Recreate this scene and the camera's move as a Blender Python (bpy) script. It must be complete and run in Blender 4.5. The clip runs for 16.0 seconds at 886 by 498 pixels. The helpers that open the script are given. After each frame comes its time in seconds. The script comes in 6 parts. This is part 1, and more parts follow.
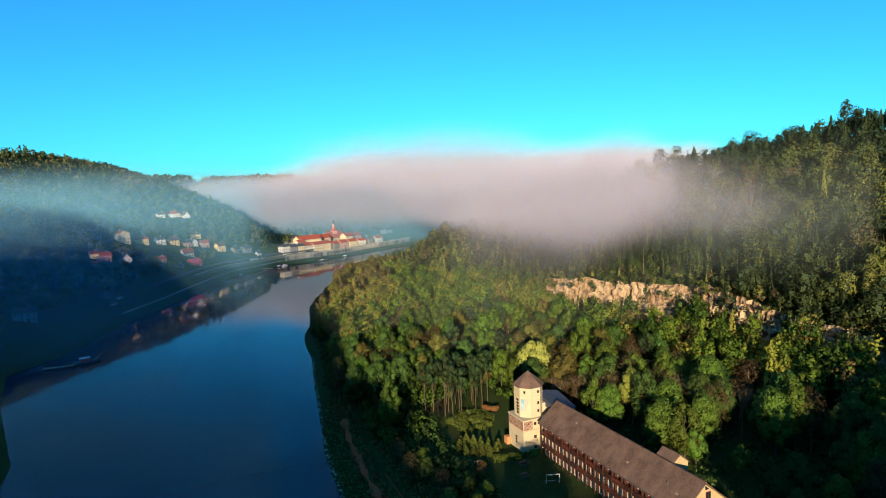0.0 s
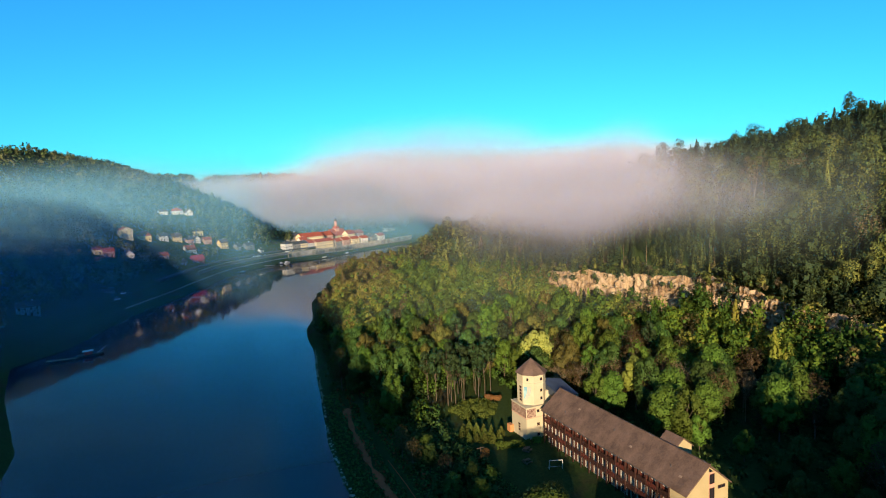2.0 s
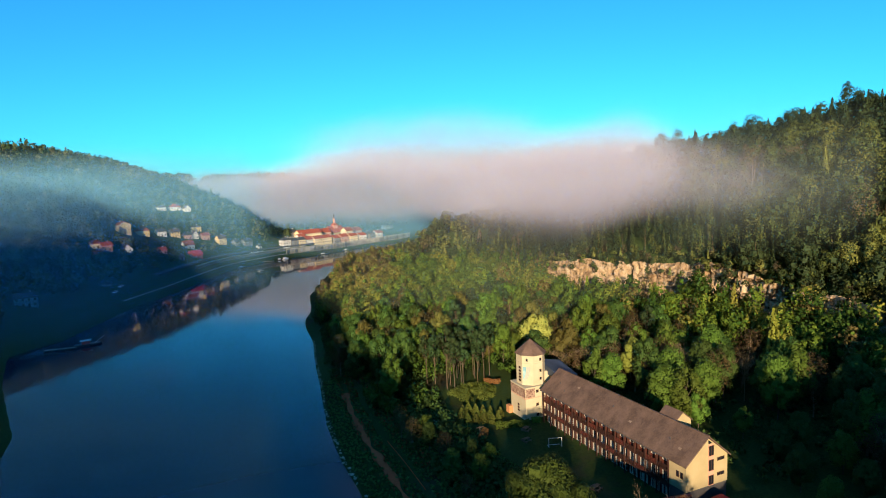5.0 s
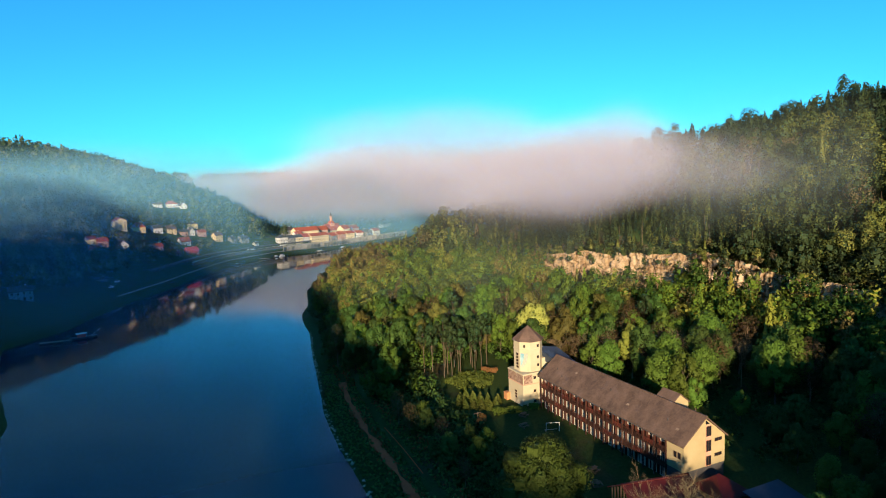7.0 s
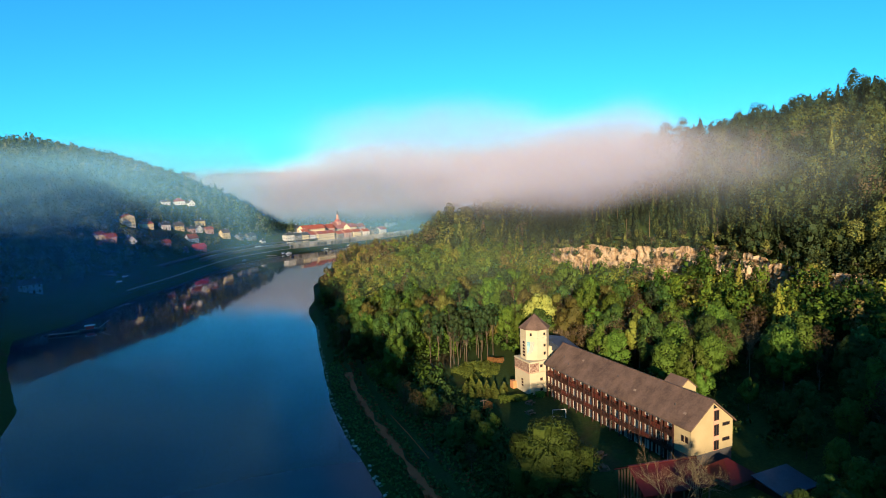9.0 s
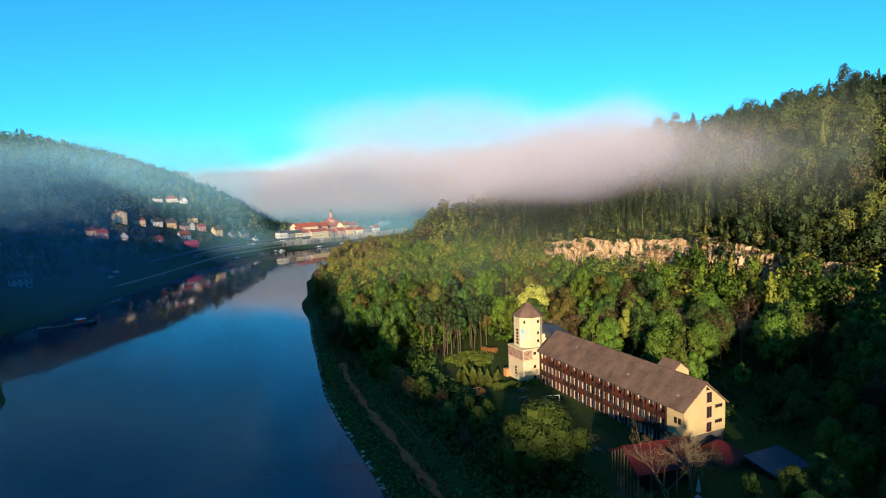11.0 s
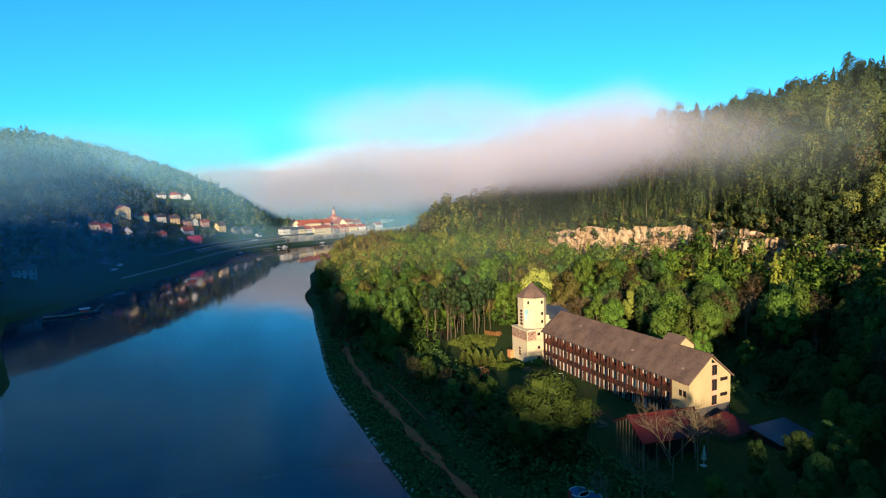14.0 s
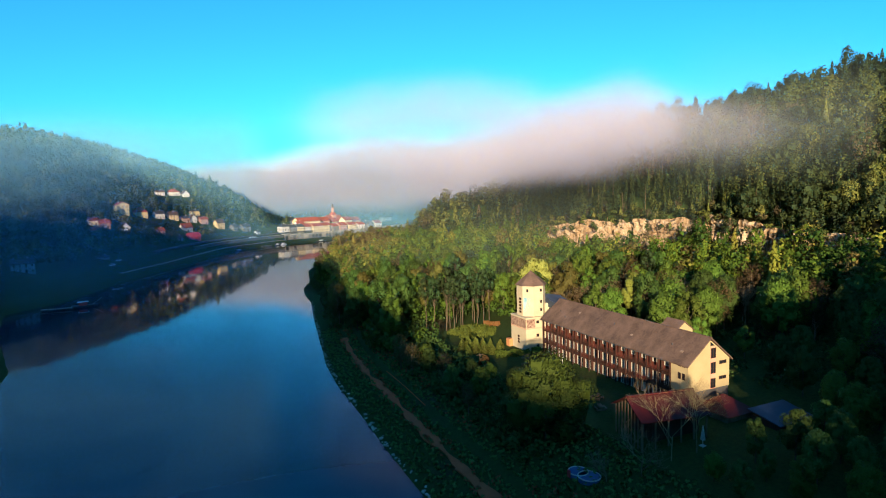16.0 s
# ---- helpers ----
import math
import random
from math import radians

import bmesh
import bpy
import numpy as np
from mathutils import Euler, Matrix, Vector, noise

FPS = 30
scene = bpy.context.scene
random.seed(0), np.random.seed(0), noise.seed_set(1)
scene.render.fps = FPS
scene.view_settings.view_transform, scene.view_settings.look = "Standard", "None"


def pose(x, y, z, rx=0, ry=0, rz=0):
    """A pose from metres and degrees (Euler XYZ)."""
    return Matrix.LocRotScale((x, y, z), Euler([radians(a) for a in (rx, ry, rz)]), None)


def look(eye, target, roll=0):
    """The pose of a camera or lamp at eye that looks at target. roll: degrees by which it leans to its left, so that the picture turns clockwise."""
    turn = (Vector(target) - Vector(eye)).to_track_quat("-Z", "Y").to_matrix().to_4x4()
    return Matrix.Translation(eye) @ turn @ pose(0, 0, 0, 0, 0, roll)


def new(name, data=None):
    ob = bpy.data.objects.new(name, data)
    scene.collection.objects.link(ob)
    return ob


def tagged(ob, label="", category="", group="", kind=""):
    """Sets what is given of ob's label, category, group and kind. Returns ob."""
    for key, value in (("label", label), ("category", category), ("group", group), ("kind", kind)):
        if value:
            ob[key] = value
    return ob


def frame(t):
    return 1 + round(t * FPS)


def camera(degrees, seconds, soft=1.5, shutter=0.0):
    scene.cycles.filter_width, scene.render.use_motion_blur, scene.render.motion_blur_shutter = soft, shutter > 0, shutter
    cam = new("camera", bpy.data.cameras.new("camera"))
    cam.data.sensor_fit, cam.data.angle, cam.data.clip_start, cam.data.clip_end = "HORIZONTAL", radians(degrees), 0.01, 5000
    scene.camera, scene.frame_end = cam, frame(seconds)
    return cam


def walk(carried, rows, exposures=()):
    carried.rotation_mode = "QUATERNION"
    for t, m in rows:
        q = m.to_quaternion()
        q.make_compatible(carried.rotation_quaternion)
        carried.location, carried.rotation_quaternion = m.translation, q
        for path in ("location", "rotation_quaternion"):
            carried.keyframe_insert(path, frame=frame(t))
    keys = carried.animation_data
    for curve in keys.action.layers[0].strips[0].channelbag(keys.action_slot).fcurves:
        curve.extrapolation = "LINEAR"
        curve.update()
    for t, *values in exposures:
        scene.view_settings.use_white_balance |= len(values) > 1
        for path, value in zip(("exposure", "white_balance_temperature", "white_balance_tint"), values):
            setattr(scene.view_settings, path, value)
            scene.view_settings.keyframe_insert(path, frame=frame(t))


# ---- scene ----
cam = camera(75.0, 16.0, soft=1.05)
PATH = [
    (0, (1.862, 0.667, 72.38), (2.656, 2.491, 72.168), -2.4),
    (0.5, (1.715, 0.614, 71.702), (2.51, 2.436, 71.488), -2.5),
    (1, (1.613, 0.622, 70.915), (2.409, 2.444, 70.702), -2.5),
    (1.5, (1.427, 0.578, 70.029), (2.22, 2.402, 69.816), -2.4),
    (2, (1.317, 0.489, 69.26), (2.105, 2.315, 69.049), -2.4),
    (2.5, (1.23, 0.516, 68.366), (2.018, 2.342, 68.156), -2.4),
    (3, (1.117, 0.422, 67.507), (1.906, 2.248, 67.298), -2.4),
    (3.5, (0.989, 0.368, 66.665), (1.779, 2.194, 66.457), -2.3),
    (4, (0.721, 0.254, 65.845), (1.514, 2.078, 65.637), -2.3),
    (6.5, (0.402, 0.101, 61.445), (1.2, 1.923, 61.242), -2.2),
    (7, (0.165, 0.05, 60.582), (0.97, 1.87, 60.378), -2.2),
    (7.5, (0.06, -0.027, 59.705), (0.861, 1.794, 59.504), -2.1),
    (8, (0.09, -0.012, 58.855), (0.884, 1.813, 58.654), -2.1),
    (8.5, (-0.104, -0.139, 58.028), (0.683, 1.688, 57.829), -2.0),
    (9, (-0.257, -0.168, 57.236), (0.529, 1.661, 57.038), -2.0),
    (11.5, (-0.579, -0.309, 52.966), (0.23, 1.51, 52.772), -1.8),
    (12, (-0.756, -0.444, 52.106), (0.043, 1.38, 51.913), -1.8),
    (12.5, (-0.861, -0.44, 51.326), (-0.069, 1.387, 51.134), -1.8),
    (13, (-0.931, -0.454, 50.5), (-0.139, 1.372, 50.308), -1.8),
    (13.5, (-1.033, -0.422, 49.664), (-0.237, 1.403, 49.473), -1.8),
    (14, (-1.136, -0.442, 48.844), (-0.337, 1.381, 48.654), -1.8),
    (14.5, (-1.138, -0.5, 48.042), (-0.336, 1.322, 47.853), -1.7),
    (15, (-1.253, -0.532, 47.288), (-0.446, 1.288, 47.099), -1.6),
    (15.5, (-1.286, -0.617, 46.512), (-0.48, 1.204, 46.323), -1.6),
    (16, (-1.386, -0.632, 45.729), (-0.583, 1.19, 45.541), -1.7),
]
walk(cam, [(t, look(eye, target, roll)) for t, eye, target, roll in PATH], exposures=[(0, 1.51), (8, 1.62), (16, 1.79)])

# ---- world, sun, exposure ----
SUN_AZ = Vector((-0.50, -0.866))
SUN_EL = radians(12.0)
world = bpy.data.worlds.new("world")
scene.world = world
world.use_nodes = True
wn, wl = world.node_tree.nodes, world.node_tree.links
sky = wn.new("ShaderNodeTexSky")
sky.sky_type = 'NISHITA'
sky.sun_disc = False
sky.sun_elevation = SUN_EL
sky.sun_rotation = math.atan2(SUN_AZ.x, SUN_AZ.y)
sky.altitude = 150
sky.air_density = 1.0
sky.dust_density = 0.4
sky.ozone_density = 3.0
sky_tint = wn.new("ShaderNodeMix")
sky_tint.data_type, sky_tint.blend_type = 'RGBA', 'MULTIPLY'
sky_tint.inputs["Factor"].default_value = 1.0
sky_tint.inputs["B"].default_value = (0.14, 0.83, 1.15, 1)
wl.new(sky.outputs["Color"], sky_tint.inputs["A"])
wl.new(sky_tint.outputs["Result"], wn["Background"].inputs["Color"])
wn["Background"].inputs["Strength"].default_value = 0.07

sun = new("sun", bpy.data.lights.new("sun", 'SUN'))
sun.data.energy = 4.0
sun.data.angle = radians(0.75)
sun.data.color = (1.0, 0.76, 0.48)
sun.matrix_world = look((-60, -80, 120), (-60 - SUN_AZ.x * 100, -80 - SUN_AZ.y * 100, 120 - 100 * math.tan(SUN_EL)))
scene.view_settings.exposure = 1.6
scene.cycles.transparent_max_bounces = 64

# ---- materials ----
def nodes_of(name, rough=0.8, metal=0.0, spec=0.3):
    m = bpy.data.materials.new(name)
    m.use_nodes = True
    nt = m.node_tree
    b = nt.nodes["Principled BSDF"]
    b.inputs["Roughness"].default_value = rough
    b.inputs["Metallic"].default_value = metal
    b.inputs["Specular IOR Level"].default_value = spec
    return m, nt, b


def noise_node(nt, scale, detail=4.0, rough=0.55, coords=None, stretch=None):
    n = nt.nodes.new("ShaderNodeTexNoise")
    n.inputs["Scale"].default_value = scale
    n.inputs["Detail"].default_value = detail
    n.inputs["Roughness"].default_value = rough
    if coords is None:
        g = nt.nodes.new("ShaderNodeNewGeometry")
        coords = g.outputs["Position"]
    if stretch:
        mp = nt.nodes.new("ShaderNodeMapping")
        mp.inputs["Scale"].default_value = stretch
        nt.links.new(coords, mp.inputs["Vector"])
        coords = mp.outputs["Vector"]
    nt.links.new(coords, n.inputs["Vector"])
    return n.outputs["Fac"]


def ramp_node(nt, fac, stops):
    r = nt.nodes.new("ShaderNodeValToRGB")
    els = r.color_ramp.elements
    while len(els) < len(stops):
        els.new(0.5)
    for e, (p, c) in zip(els, stops):
        e.position, e.color = p, (*c, 1)
    nt.links.new(fac, r.inputs["Fac"])
    return r.outputs["Color"]


def math_node(nt, op, a, b=None):
    n = nt.nodes.new("ShaderNodeMath")
    n.operation = op
    for i, v in enumerate((a, b)):
        if v is None:
            continue
        if isinstance(v, (int, float)):
            n.inputs[i].default_value = v
        else:
            nt.links.new(v, n.inputs[i])
    return n.outputs["Value"]


def mix_node(nt, fac, a, b, mode='MIX'):
    n = nt.nodes.new("ShaderNodeMix")
    n.data_type, n.blend_type = 'RGBA', mode
    for key, v in (("Factor", fac), ("A", a), ("B", b)):
        sock = n.inputs[key]
        if isinstance(v, (int, float)):
            sock.default_value = v
        elif isinstance(v, tuple):
            sock.default_value = (*v, 1)
        else:
            nt.links.new(v, sock)
    return n.outputs["Result"]


def bump_node(nt, bsdf, height, strength, distance):
    n = nt.nodes.new("ShaderNodeBump")
    n.inputs["Strength"].default_value = strength
    n.inputs["Distance"].default_value = distance
    nt.links.new(height, n.inputs["Height"])
    nt.links.new(n.outputs["Normal"], bsdf.inputs["Normal"])


def surface(name, c1, c2, scale=1.0, fine=8.0, rough=0.85, bump=0.3, dist=0.03, metal=0.0, spec=0.3, vary=0.0, stretch=None):
    """A plain weathered surface: two tones in large patches, fine grain on top, relief."""
    m, nt, b = nodes_of(name, rough, metal, spec)
    big = noise_node(nt, scale, 3.0, 0.6, stretch=stretch)
    small = noise_node(nt, fine, 5.0, 0.65, stretch=stretch)
    both = math_node(nt, 'ADD', math_node(nt, 'MULTIPLY', big, 0.6), math_node(nt, 'MULTIPLY', small, 0.4))
    col = ramp_node(nt, both, [(0.33, c1), (0.67, c2)])
    if vary:
        o = nt.nodes.new("ShaderNodeObjectInfo")
        hs = nt.nodes.new("ShaderNodeHueSaturation")
        nt.links.new(math_node(nt, 'ADD', math_node(nt, 'MULTIPLY', o.outputs["Random"], vary), 1.0 - vary / 2), hs.inputs["Value"])
        nt.links.new(col, hs.inputs["Color"])
        col = hs.outputs["Color"]
    nt.links.new(col, b.inputs["Base Color"])
    if bump:
        bump_node(nt, b, small, bump, dist)
    return m


def crown_normal(nt, share):
    """Sprays bend with the round of their crown: its outward direction mixed with the spray's own."""
    a = nt.nodes.new("ShaderNodeAttribute")
    a.attribute_name = "outward"
    vt = nt.nodes.new("ShaderNodeVectorTransform")
    vt.vector_type = 'VECTOR'
    vt.convert_from = 'OBJECT'
    vt.convert_to = 'WORLD'
    nt.links.new(a.outputs["Vector"], vt.inputs[0])
    g = nt.nodes.new("ShaderNodeNewGeometry")
    mx = nt.nodes.new("ShaderNodeMix")
    mx.data_type = 'VECTOR'
    mx.inputs[0].default_value = share
    nt.links.new(g.outputs["Normal"], mx.inputs[4])
    nt.links.new(vt.outputs[0], mx.inputs[5])
    n = nt.nodes.new("ShaderNodeVectorMath")
    n.operation = 'NORMALIZE'
    nt.links.new(mx.outputs[1], n.inputs[0])
    return n.outputs[0]


def foliage(name, dark, light, hue=0.02):
    """Leaves: colour varies leaf by leaf and tree by tree, some light passes through."""
    m, nt, b = nodes_of(name, 0.7, 0.0, 0.15)
    g = nt.nodes.new("ShaderNodeNewGeometry")
    o = nt.nodes.new("ShaderNodeObjectInfo")
    low = tuple(a * 0.45 + b * 0.55 for a, b in zip(dark, light))
    col = ramp_node(nt, g.outputs["Random Per Island"], [(0.1, low), (0.9, light)])
    pick = o.outputs["Random"]
    hs = nt.nodes.new("ShaderNodeHueSaturation")
    nt.links.new(math_node(nt, 'ADD', math_node(nt, 'MULTIPLY', pick, hue * 2), 0.5 - hue), hs.inputs["Hue"])
    nt.links.new(math_node(nt, 'ADD', math_node(nt, 'MULTIPLY', pick, 0.7), 0.86), hs.inputs["Value"])
    nt.links.new(col, hs.inputs["Color"])
    nt.links.new(hs.outputs["Color"], b.inputs["Base Color"])
    tr = nt.nodes.new("ShaderNodeBsdfTranslucent")
    nt.links.new(hs.outputs["Color"], tr.inputs["Color"])
    mx = nt.nodes.new("ShaderNodeMixShader")
    mx.inputs[0].default_value = 0.22
    bend = crown_normal(nt, 0.62)
    nt.links.new(bend, b.inputs["Normal"])
    nt.links.new(bend, tr.inputs["Normal"])
    nt.links.new(b.outputs[0], mx.inputs[1])
    nt.links.new(tr.outputs[0], mx.inputs[2])
    nt.links.new(mx.outputs[0], nt.nodes["Material Output"].inputs["Surface"])
    return m


def wood_leaves(name, stops):
    """Leaves of many joined trees: the tone of each tree, its inner masses shaded by darker colour, with a little
    change from leaf to leaf.
    """
    m, nt, b = nodes_of(name, 0.75, 0.0, 0.12)
    g = nt.nodes.new("ShaderNodeNewGeometry")
    a = nt.nodes.new("ShaderNodeAttribute")
    a.attribute_name = "tone"
    hs = nt.nodes.new("ShaderNodeHueSaturation")
    nt.links.new(math_node(nt, 'ADD', math_node(nt, 'MULTIPLY', g.outputs["Random Per Island"], 0.4), 0.99), hs.inputs["Value"])
    nt.links.new(ramp_node(nt, a.outputs["Fac"], stops), hs.inputs["Color"])
    nt.links.new(hs.outputs["Color"], b.inputs["Base Color"])
    tr = nt.nodes.new("ShaderNodeBsdfTranslucent")
    nt.links.new(hs.outputs["Color"], tr.inputs["Color"])
    mx = nt.nodes.new("ShaderNodeMixShader")
    mx.inputs[0].default_value = 0.22
    bend = crown_normal(nt, 0.66)
    nt.links.new(bend, b.inputs["Normal"])
    nt.links.new(bend, tr.inputs["Normal"])
    nt.links.new(b.outputs[0], mx.inputs[1])
    nt.links.new(tr.outputs[0], mx.inputs[2])
    nt.links.new(mx.outputs[0], nt.nodes["Material Output"].inputs["Surface"])
    return m


LEAF_FRESH = foliage("fresh_green_leaves", (0.024, 0.048, 0.006), (0.065, 0.107, 0.014))
LEAF_DEEP = foliage("deep_green_leaves", (0.015, 0.041, 0.009), (0.043, 0.081, 0.016))
LEAF_BROAD = foliage("broad_green_leaves", (0.016, 0.034, 0.005), (0.050, 0.078, 0.011))
LEAF_OLIVE = foliage("olive_leaves", (0.039, 0.043, 0.009), (0.094, 0.090, 0.021))
LEAF_BUD = foliage("brown_budding_twigs", (0.032, 0.023, 0.010), (0.080, 0.058, 0.023))
LEAF_YELLOW = foliage("yellow_blossom_leaves", (0.110, 0.122, 0.022), (0.225, 0.235, 0.055))
NEEDLE = foliage("dark_needles", (0.008, 0.020, 0.008), (0.024, 0.044, 0.015))
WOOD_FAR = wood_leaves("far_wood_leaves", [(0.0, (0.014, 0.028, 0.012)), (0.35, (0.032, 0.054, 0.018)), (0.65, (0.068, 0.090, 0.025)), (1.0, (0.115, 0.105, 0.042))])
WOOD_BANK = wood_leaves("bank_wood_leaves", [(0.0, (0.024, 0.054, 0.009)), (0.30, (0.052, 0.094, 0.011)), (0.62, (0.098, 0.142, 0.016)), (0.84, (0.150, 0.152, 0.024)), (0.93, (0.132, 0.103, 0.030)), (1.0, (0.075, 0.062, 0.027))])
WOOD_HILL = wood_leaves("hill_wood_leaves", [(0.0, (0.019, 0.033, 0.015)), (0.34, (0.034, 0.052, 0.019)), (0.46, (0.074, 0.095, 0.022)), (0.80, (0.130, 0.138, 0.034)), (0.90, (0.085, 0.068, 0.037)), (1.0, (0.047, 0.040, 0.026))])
GRASS = foliage("bank_grass_blades", (0.034, 0.068, 0.018), (0.080, 0.128, 0.030))
DRY = foliage("dry_red_brown_grass", (0.200, 0.050, 0.018), (0.360, 0.105, 0.038))
LEAF_SHRUB = foliage("shrub_leaves", (0.013, 0.034, 0.009), (0.042, 0.074, 0.016))
LEAF_HEDGE = foliage("yellow_green_hedge_leaves", (0.032, 0.042, 0.007), (0.066, 0.078, 0.013))
LEAF_PALE = foliage("pale_yellow_green_leaves", (0.065, 0.08, 0.012), (0.145, 0.16, 0.028))
LEAF_RUST = foliage("rust_brown_leaves", (0.060, 0.028, 0.010), (0.13, 0.062, 0.022))
BARK = surface("bark", (0.035, 0.026, 0.018), (0.10, 0.076, 0.054), 2.0, 14.0, 0.95, 0.5, 0.03)
BARK_TWIG = surface("dry_twig_bark", (0.10, 0.072, 0.040), (0.20, 0.15, 0.085), 2.0, 14.0, 0.95, 0.4, 0.02)
BARK_PALE = surface("pale_bark", (0.10, 0.075, 0.052), (0.22, 0.17, 0.12), 2.0, 14.0, 0.95, 0.5, 0.03)
PLASTER = surface("cream_plaster", (0.273, 0.220, 0.119), (0.339, 0.278, 0.161), 0.35, 5.0, 0.9, 0.15, 0.01)
PLASTER_PINK = surface("salmon_plaster", (0.40, 0.20, 0.14), (0.46, 0.26, 0.19), 0.5, 5.0, 0.9, 0.15, 0.01)
SHINGLE = surface("brown_roof_shingle", (0.050, 0.031, 0.024), (0.142, 0.092, 0.070), 0.42, 3.4, 0.9, 0.6, 0.05, stretch=(0.6, 1.0, 1.0))
TOWER_PLASTER = surface("pale_cream_plaster", (0.333, 0.288, 0.194), (0.405, 0.360, 0.257), 0.35, 5.0, 0.9, 0.15, 0.01)
DARK_WOOD = surface("dark_stained_wood", (0.022, 0.009, 0.007), (0.050, 0.020, 0.014), 0.8, 10.0, 0.7, 0.3, 0.02, stretch=(1, 1, 0.2))
RED_WOOD = surface("red_brown_panels", (0.070, 0.018, 0.013), (0.120, 0.032, 0.022), 0.8, 10.0, 0.6, 0.2, 0.02)
CURTAIN = surface("white_curtain", (0.24, 0.22, 0.19), (0.40, 0.37, 0.32), 3.0, 9.0, 0.9, 0.3, 0.03)
FRAME_WHITE = surface("white_window_frame", (0.36, 0.35, 0.32), (0.46, 0.45, 0.42), 2.0, 12.0, 0.5, 0.1, 0.005)
BLUE_SHEET = surface("blue_sheet", (0.02, 0.06, 0.16), (0.05, 0.12, 0.26), 0.5, 4.0, 0.5, 0.1, 0.01)
CONCRETE = surface("grey_concrete", (0.26, 0.25, 0.23), (0.40, 0.385, 0.355), 0.6, 7.0, 0.9, 0.4, 0.02)
STONE = surface("pale_stone", (0.22, 0.20, 0.17), (0.40, 0.365, 0.31), 1.2, 6.0, 0.9, 0.6, 0.05, vary=0.5)
SLATE = surface("dark_slate", (0.035, 0.035, 0.040), (0.075, 0.072, 0.075), 0.7, 6.0, 0.7, 0.4, 0.02)
METAL_BLUE = surface("blue_grey_sheet", (0.03, 0.045, 0.075), (0.05, 0.07, 0.11), 0.5, 4.0, 0.45, 0.1, 0.01, metal=0.3)
RED_TILE = surface("red_roof_tile", (0.20, 0.038, 0.022), (0.33, 0.08, 0.045), 0.5, 4.0, 0.8, 0.4, 0.03, vary=0.4)
RED_SHEET = surface("red_roof_sheet", (0.050, 0.005, 0.005), (0.082, 0.009, 0.009), 0.4, 4.0, 0.6, 0.2, 0.02)


def make_glass(name, c):
    m, nt, b = nodes_of(name, 0.12, 0.0, 0.3)
    b.inputs["Base Color"].default_value = (*c, 1)
    return m


GLASS = make_glass("dark_window_glass", (0.012, 0.014, 0.018))


def make_ground():
    m, nt, b = nodes_of("grass_and_earth", 0.95, 0.0, 0.1)
    big = noise_node(nt, 0.05, 4.0, 0.6)
    small = noise_node(nt, 1.6, 6.0, 0.7)
    grass = ramp_node(nt, small, [(0.3, (0.015, 0.031, 0.008)), (0.7, (0.040, 0.064, 0.014))])
    earth = ramp_node(nt, small, [(0.3, (0.030, 0.022, 0.012)), (0.7, (0.075, 0.052, 0.030))])
    col = mix_node(nt, ramp_node(nt, big, [(0.56, (0, 0, 0)), (0.70, (1, 1, 1))]), grass, earth)
    nt.links.new(col, b.inputs["Base Color"])
    bump_node(nt, b, small, 0.7, 0.25)
    return m


GROUND = make_ground()


def make_water():
    m, nt, b = nodes_of("river_water", 0.045, 0.0, 0.30)
    b.inputs["Base Color"].default_value = (0.003, 0.020, 0.044, 1)
    b.inputs["IOR"].default_value = 1.333
    b.inputs["Specular Tint"].default_value = (0.34, 0.79, 1.0, 1)
    w = noise_node(nt, 0.35, 4.0, 0.6, stretch=(1.0, 0.6, 1.0))
    bump_node(nt, b, w, 0.05, 0.10)
    return m


WATER = make_water()


def make_mist(name, c, top, scale, ragged):
    """Mist: thin layers, dense in the middle of each and ragged at its edges."""
    m = bpy.data.materials.new(name)
    m.use_nodes = True
    nt = m.node_tree
    nt.nodes.remove(nt.nodes["Principled BSDF"])
    a = nt.nodes.new("ShaderNodeAttribute")
    a.attribute_name = "mist"
    puff = noise_node(nt, scale, 6.0, 0.52, stretch=(1.0, 1.0, 1.7))
    edge = math_node(nt, 'ADD', a.outputs["Fac"], math_node(nt, 'MULTIPLY', math_node(nt, 'SUBTRACT', puff, 0.5), ragged))
    soft = nt.nodes.new("ShaderNodeMapRange")
    soft.interpolation_type = 'SMOOTHSTEP'
    soft.inputs["From Min"].default_value = 0.0
    soft.inputs["From Max"].default_value = 1.0
    soft.inputs["To Max"].default_value = top
    nt.links.new(edge, soft.inputs["Value"])
    fac = math_node(nt, 'MULTIPLY', soft.outputs["Result"], math_node(nt, 'MINIMUM', math_node(nt, 'MULTIPLY', a.outputs["Fac"], 5.0), 1.0))
    d = nt.nodes.new("ShaderNodeBsdfDiffuse")
    d.inputs["Color"].default_value = (*c, 1)
    t = nt.nodes.new("ShaderNodeBsdfTransparent")
    mx = nt.nodes.new("ShaderNodeMixShader")
    nt.links.new(fac, mx.inputs[0])
    nt.links.new(t.outputs[0], mx.inputs[1])
    nt.links.new(d.outputs[0], mx.inputs[2])
    nt.links.new(mx.outputs[0], nt.nodes["Material Output"].inputs["Surface"])
    return m


FOG = make_mist("morning_fog", (0.242, 0.246, 0.330), 0.36, 0.013, 0.9)
THIN = make_mist("thin_morning_haze", (0.13, 0.17, 0.19), 0.10, 0.006, 0.4)
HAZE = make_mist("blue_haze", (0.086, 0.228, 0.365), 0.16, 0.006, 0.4)

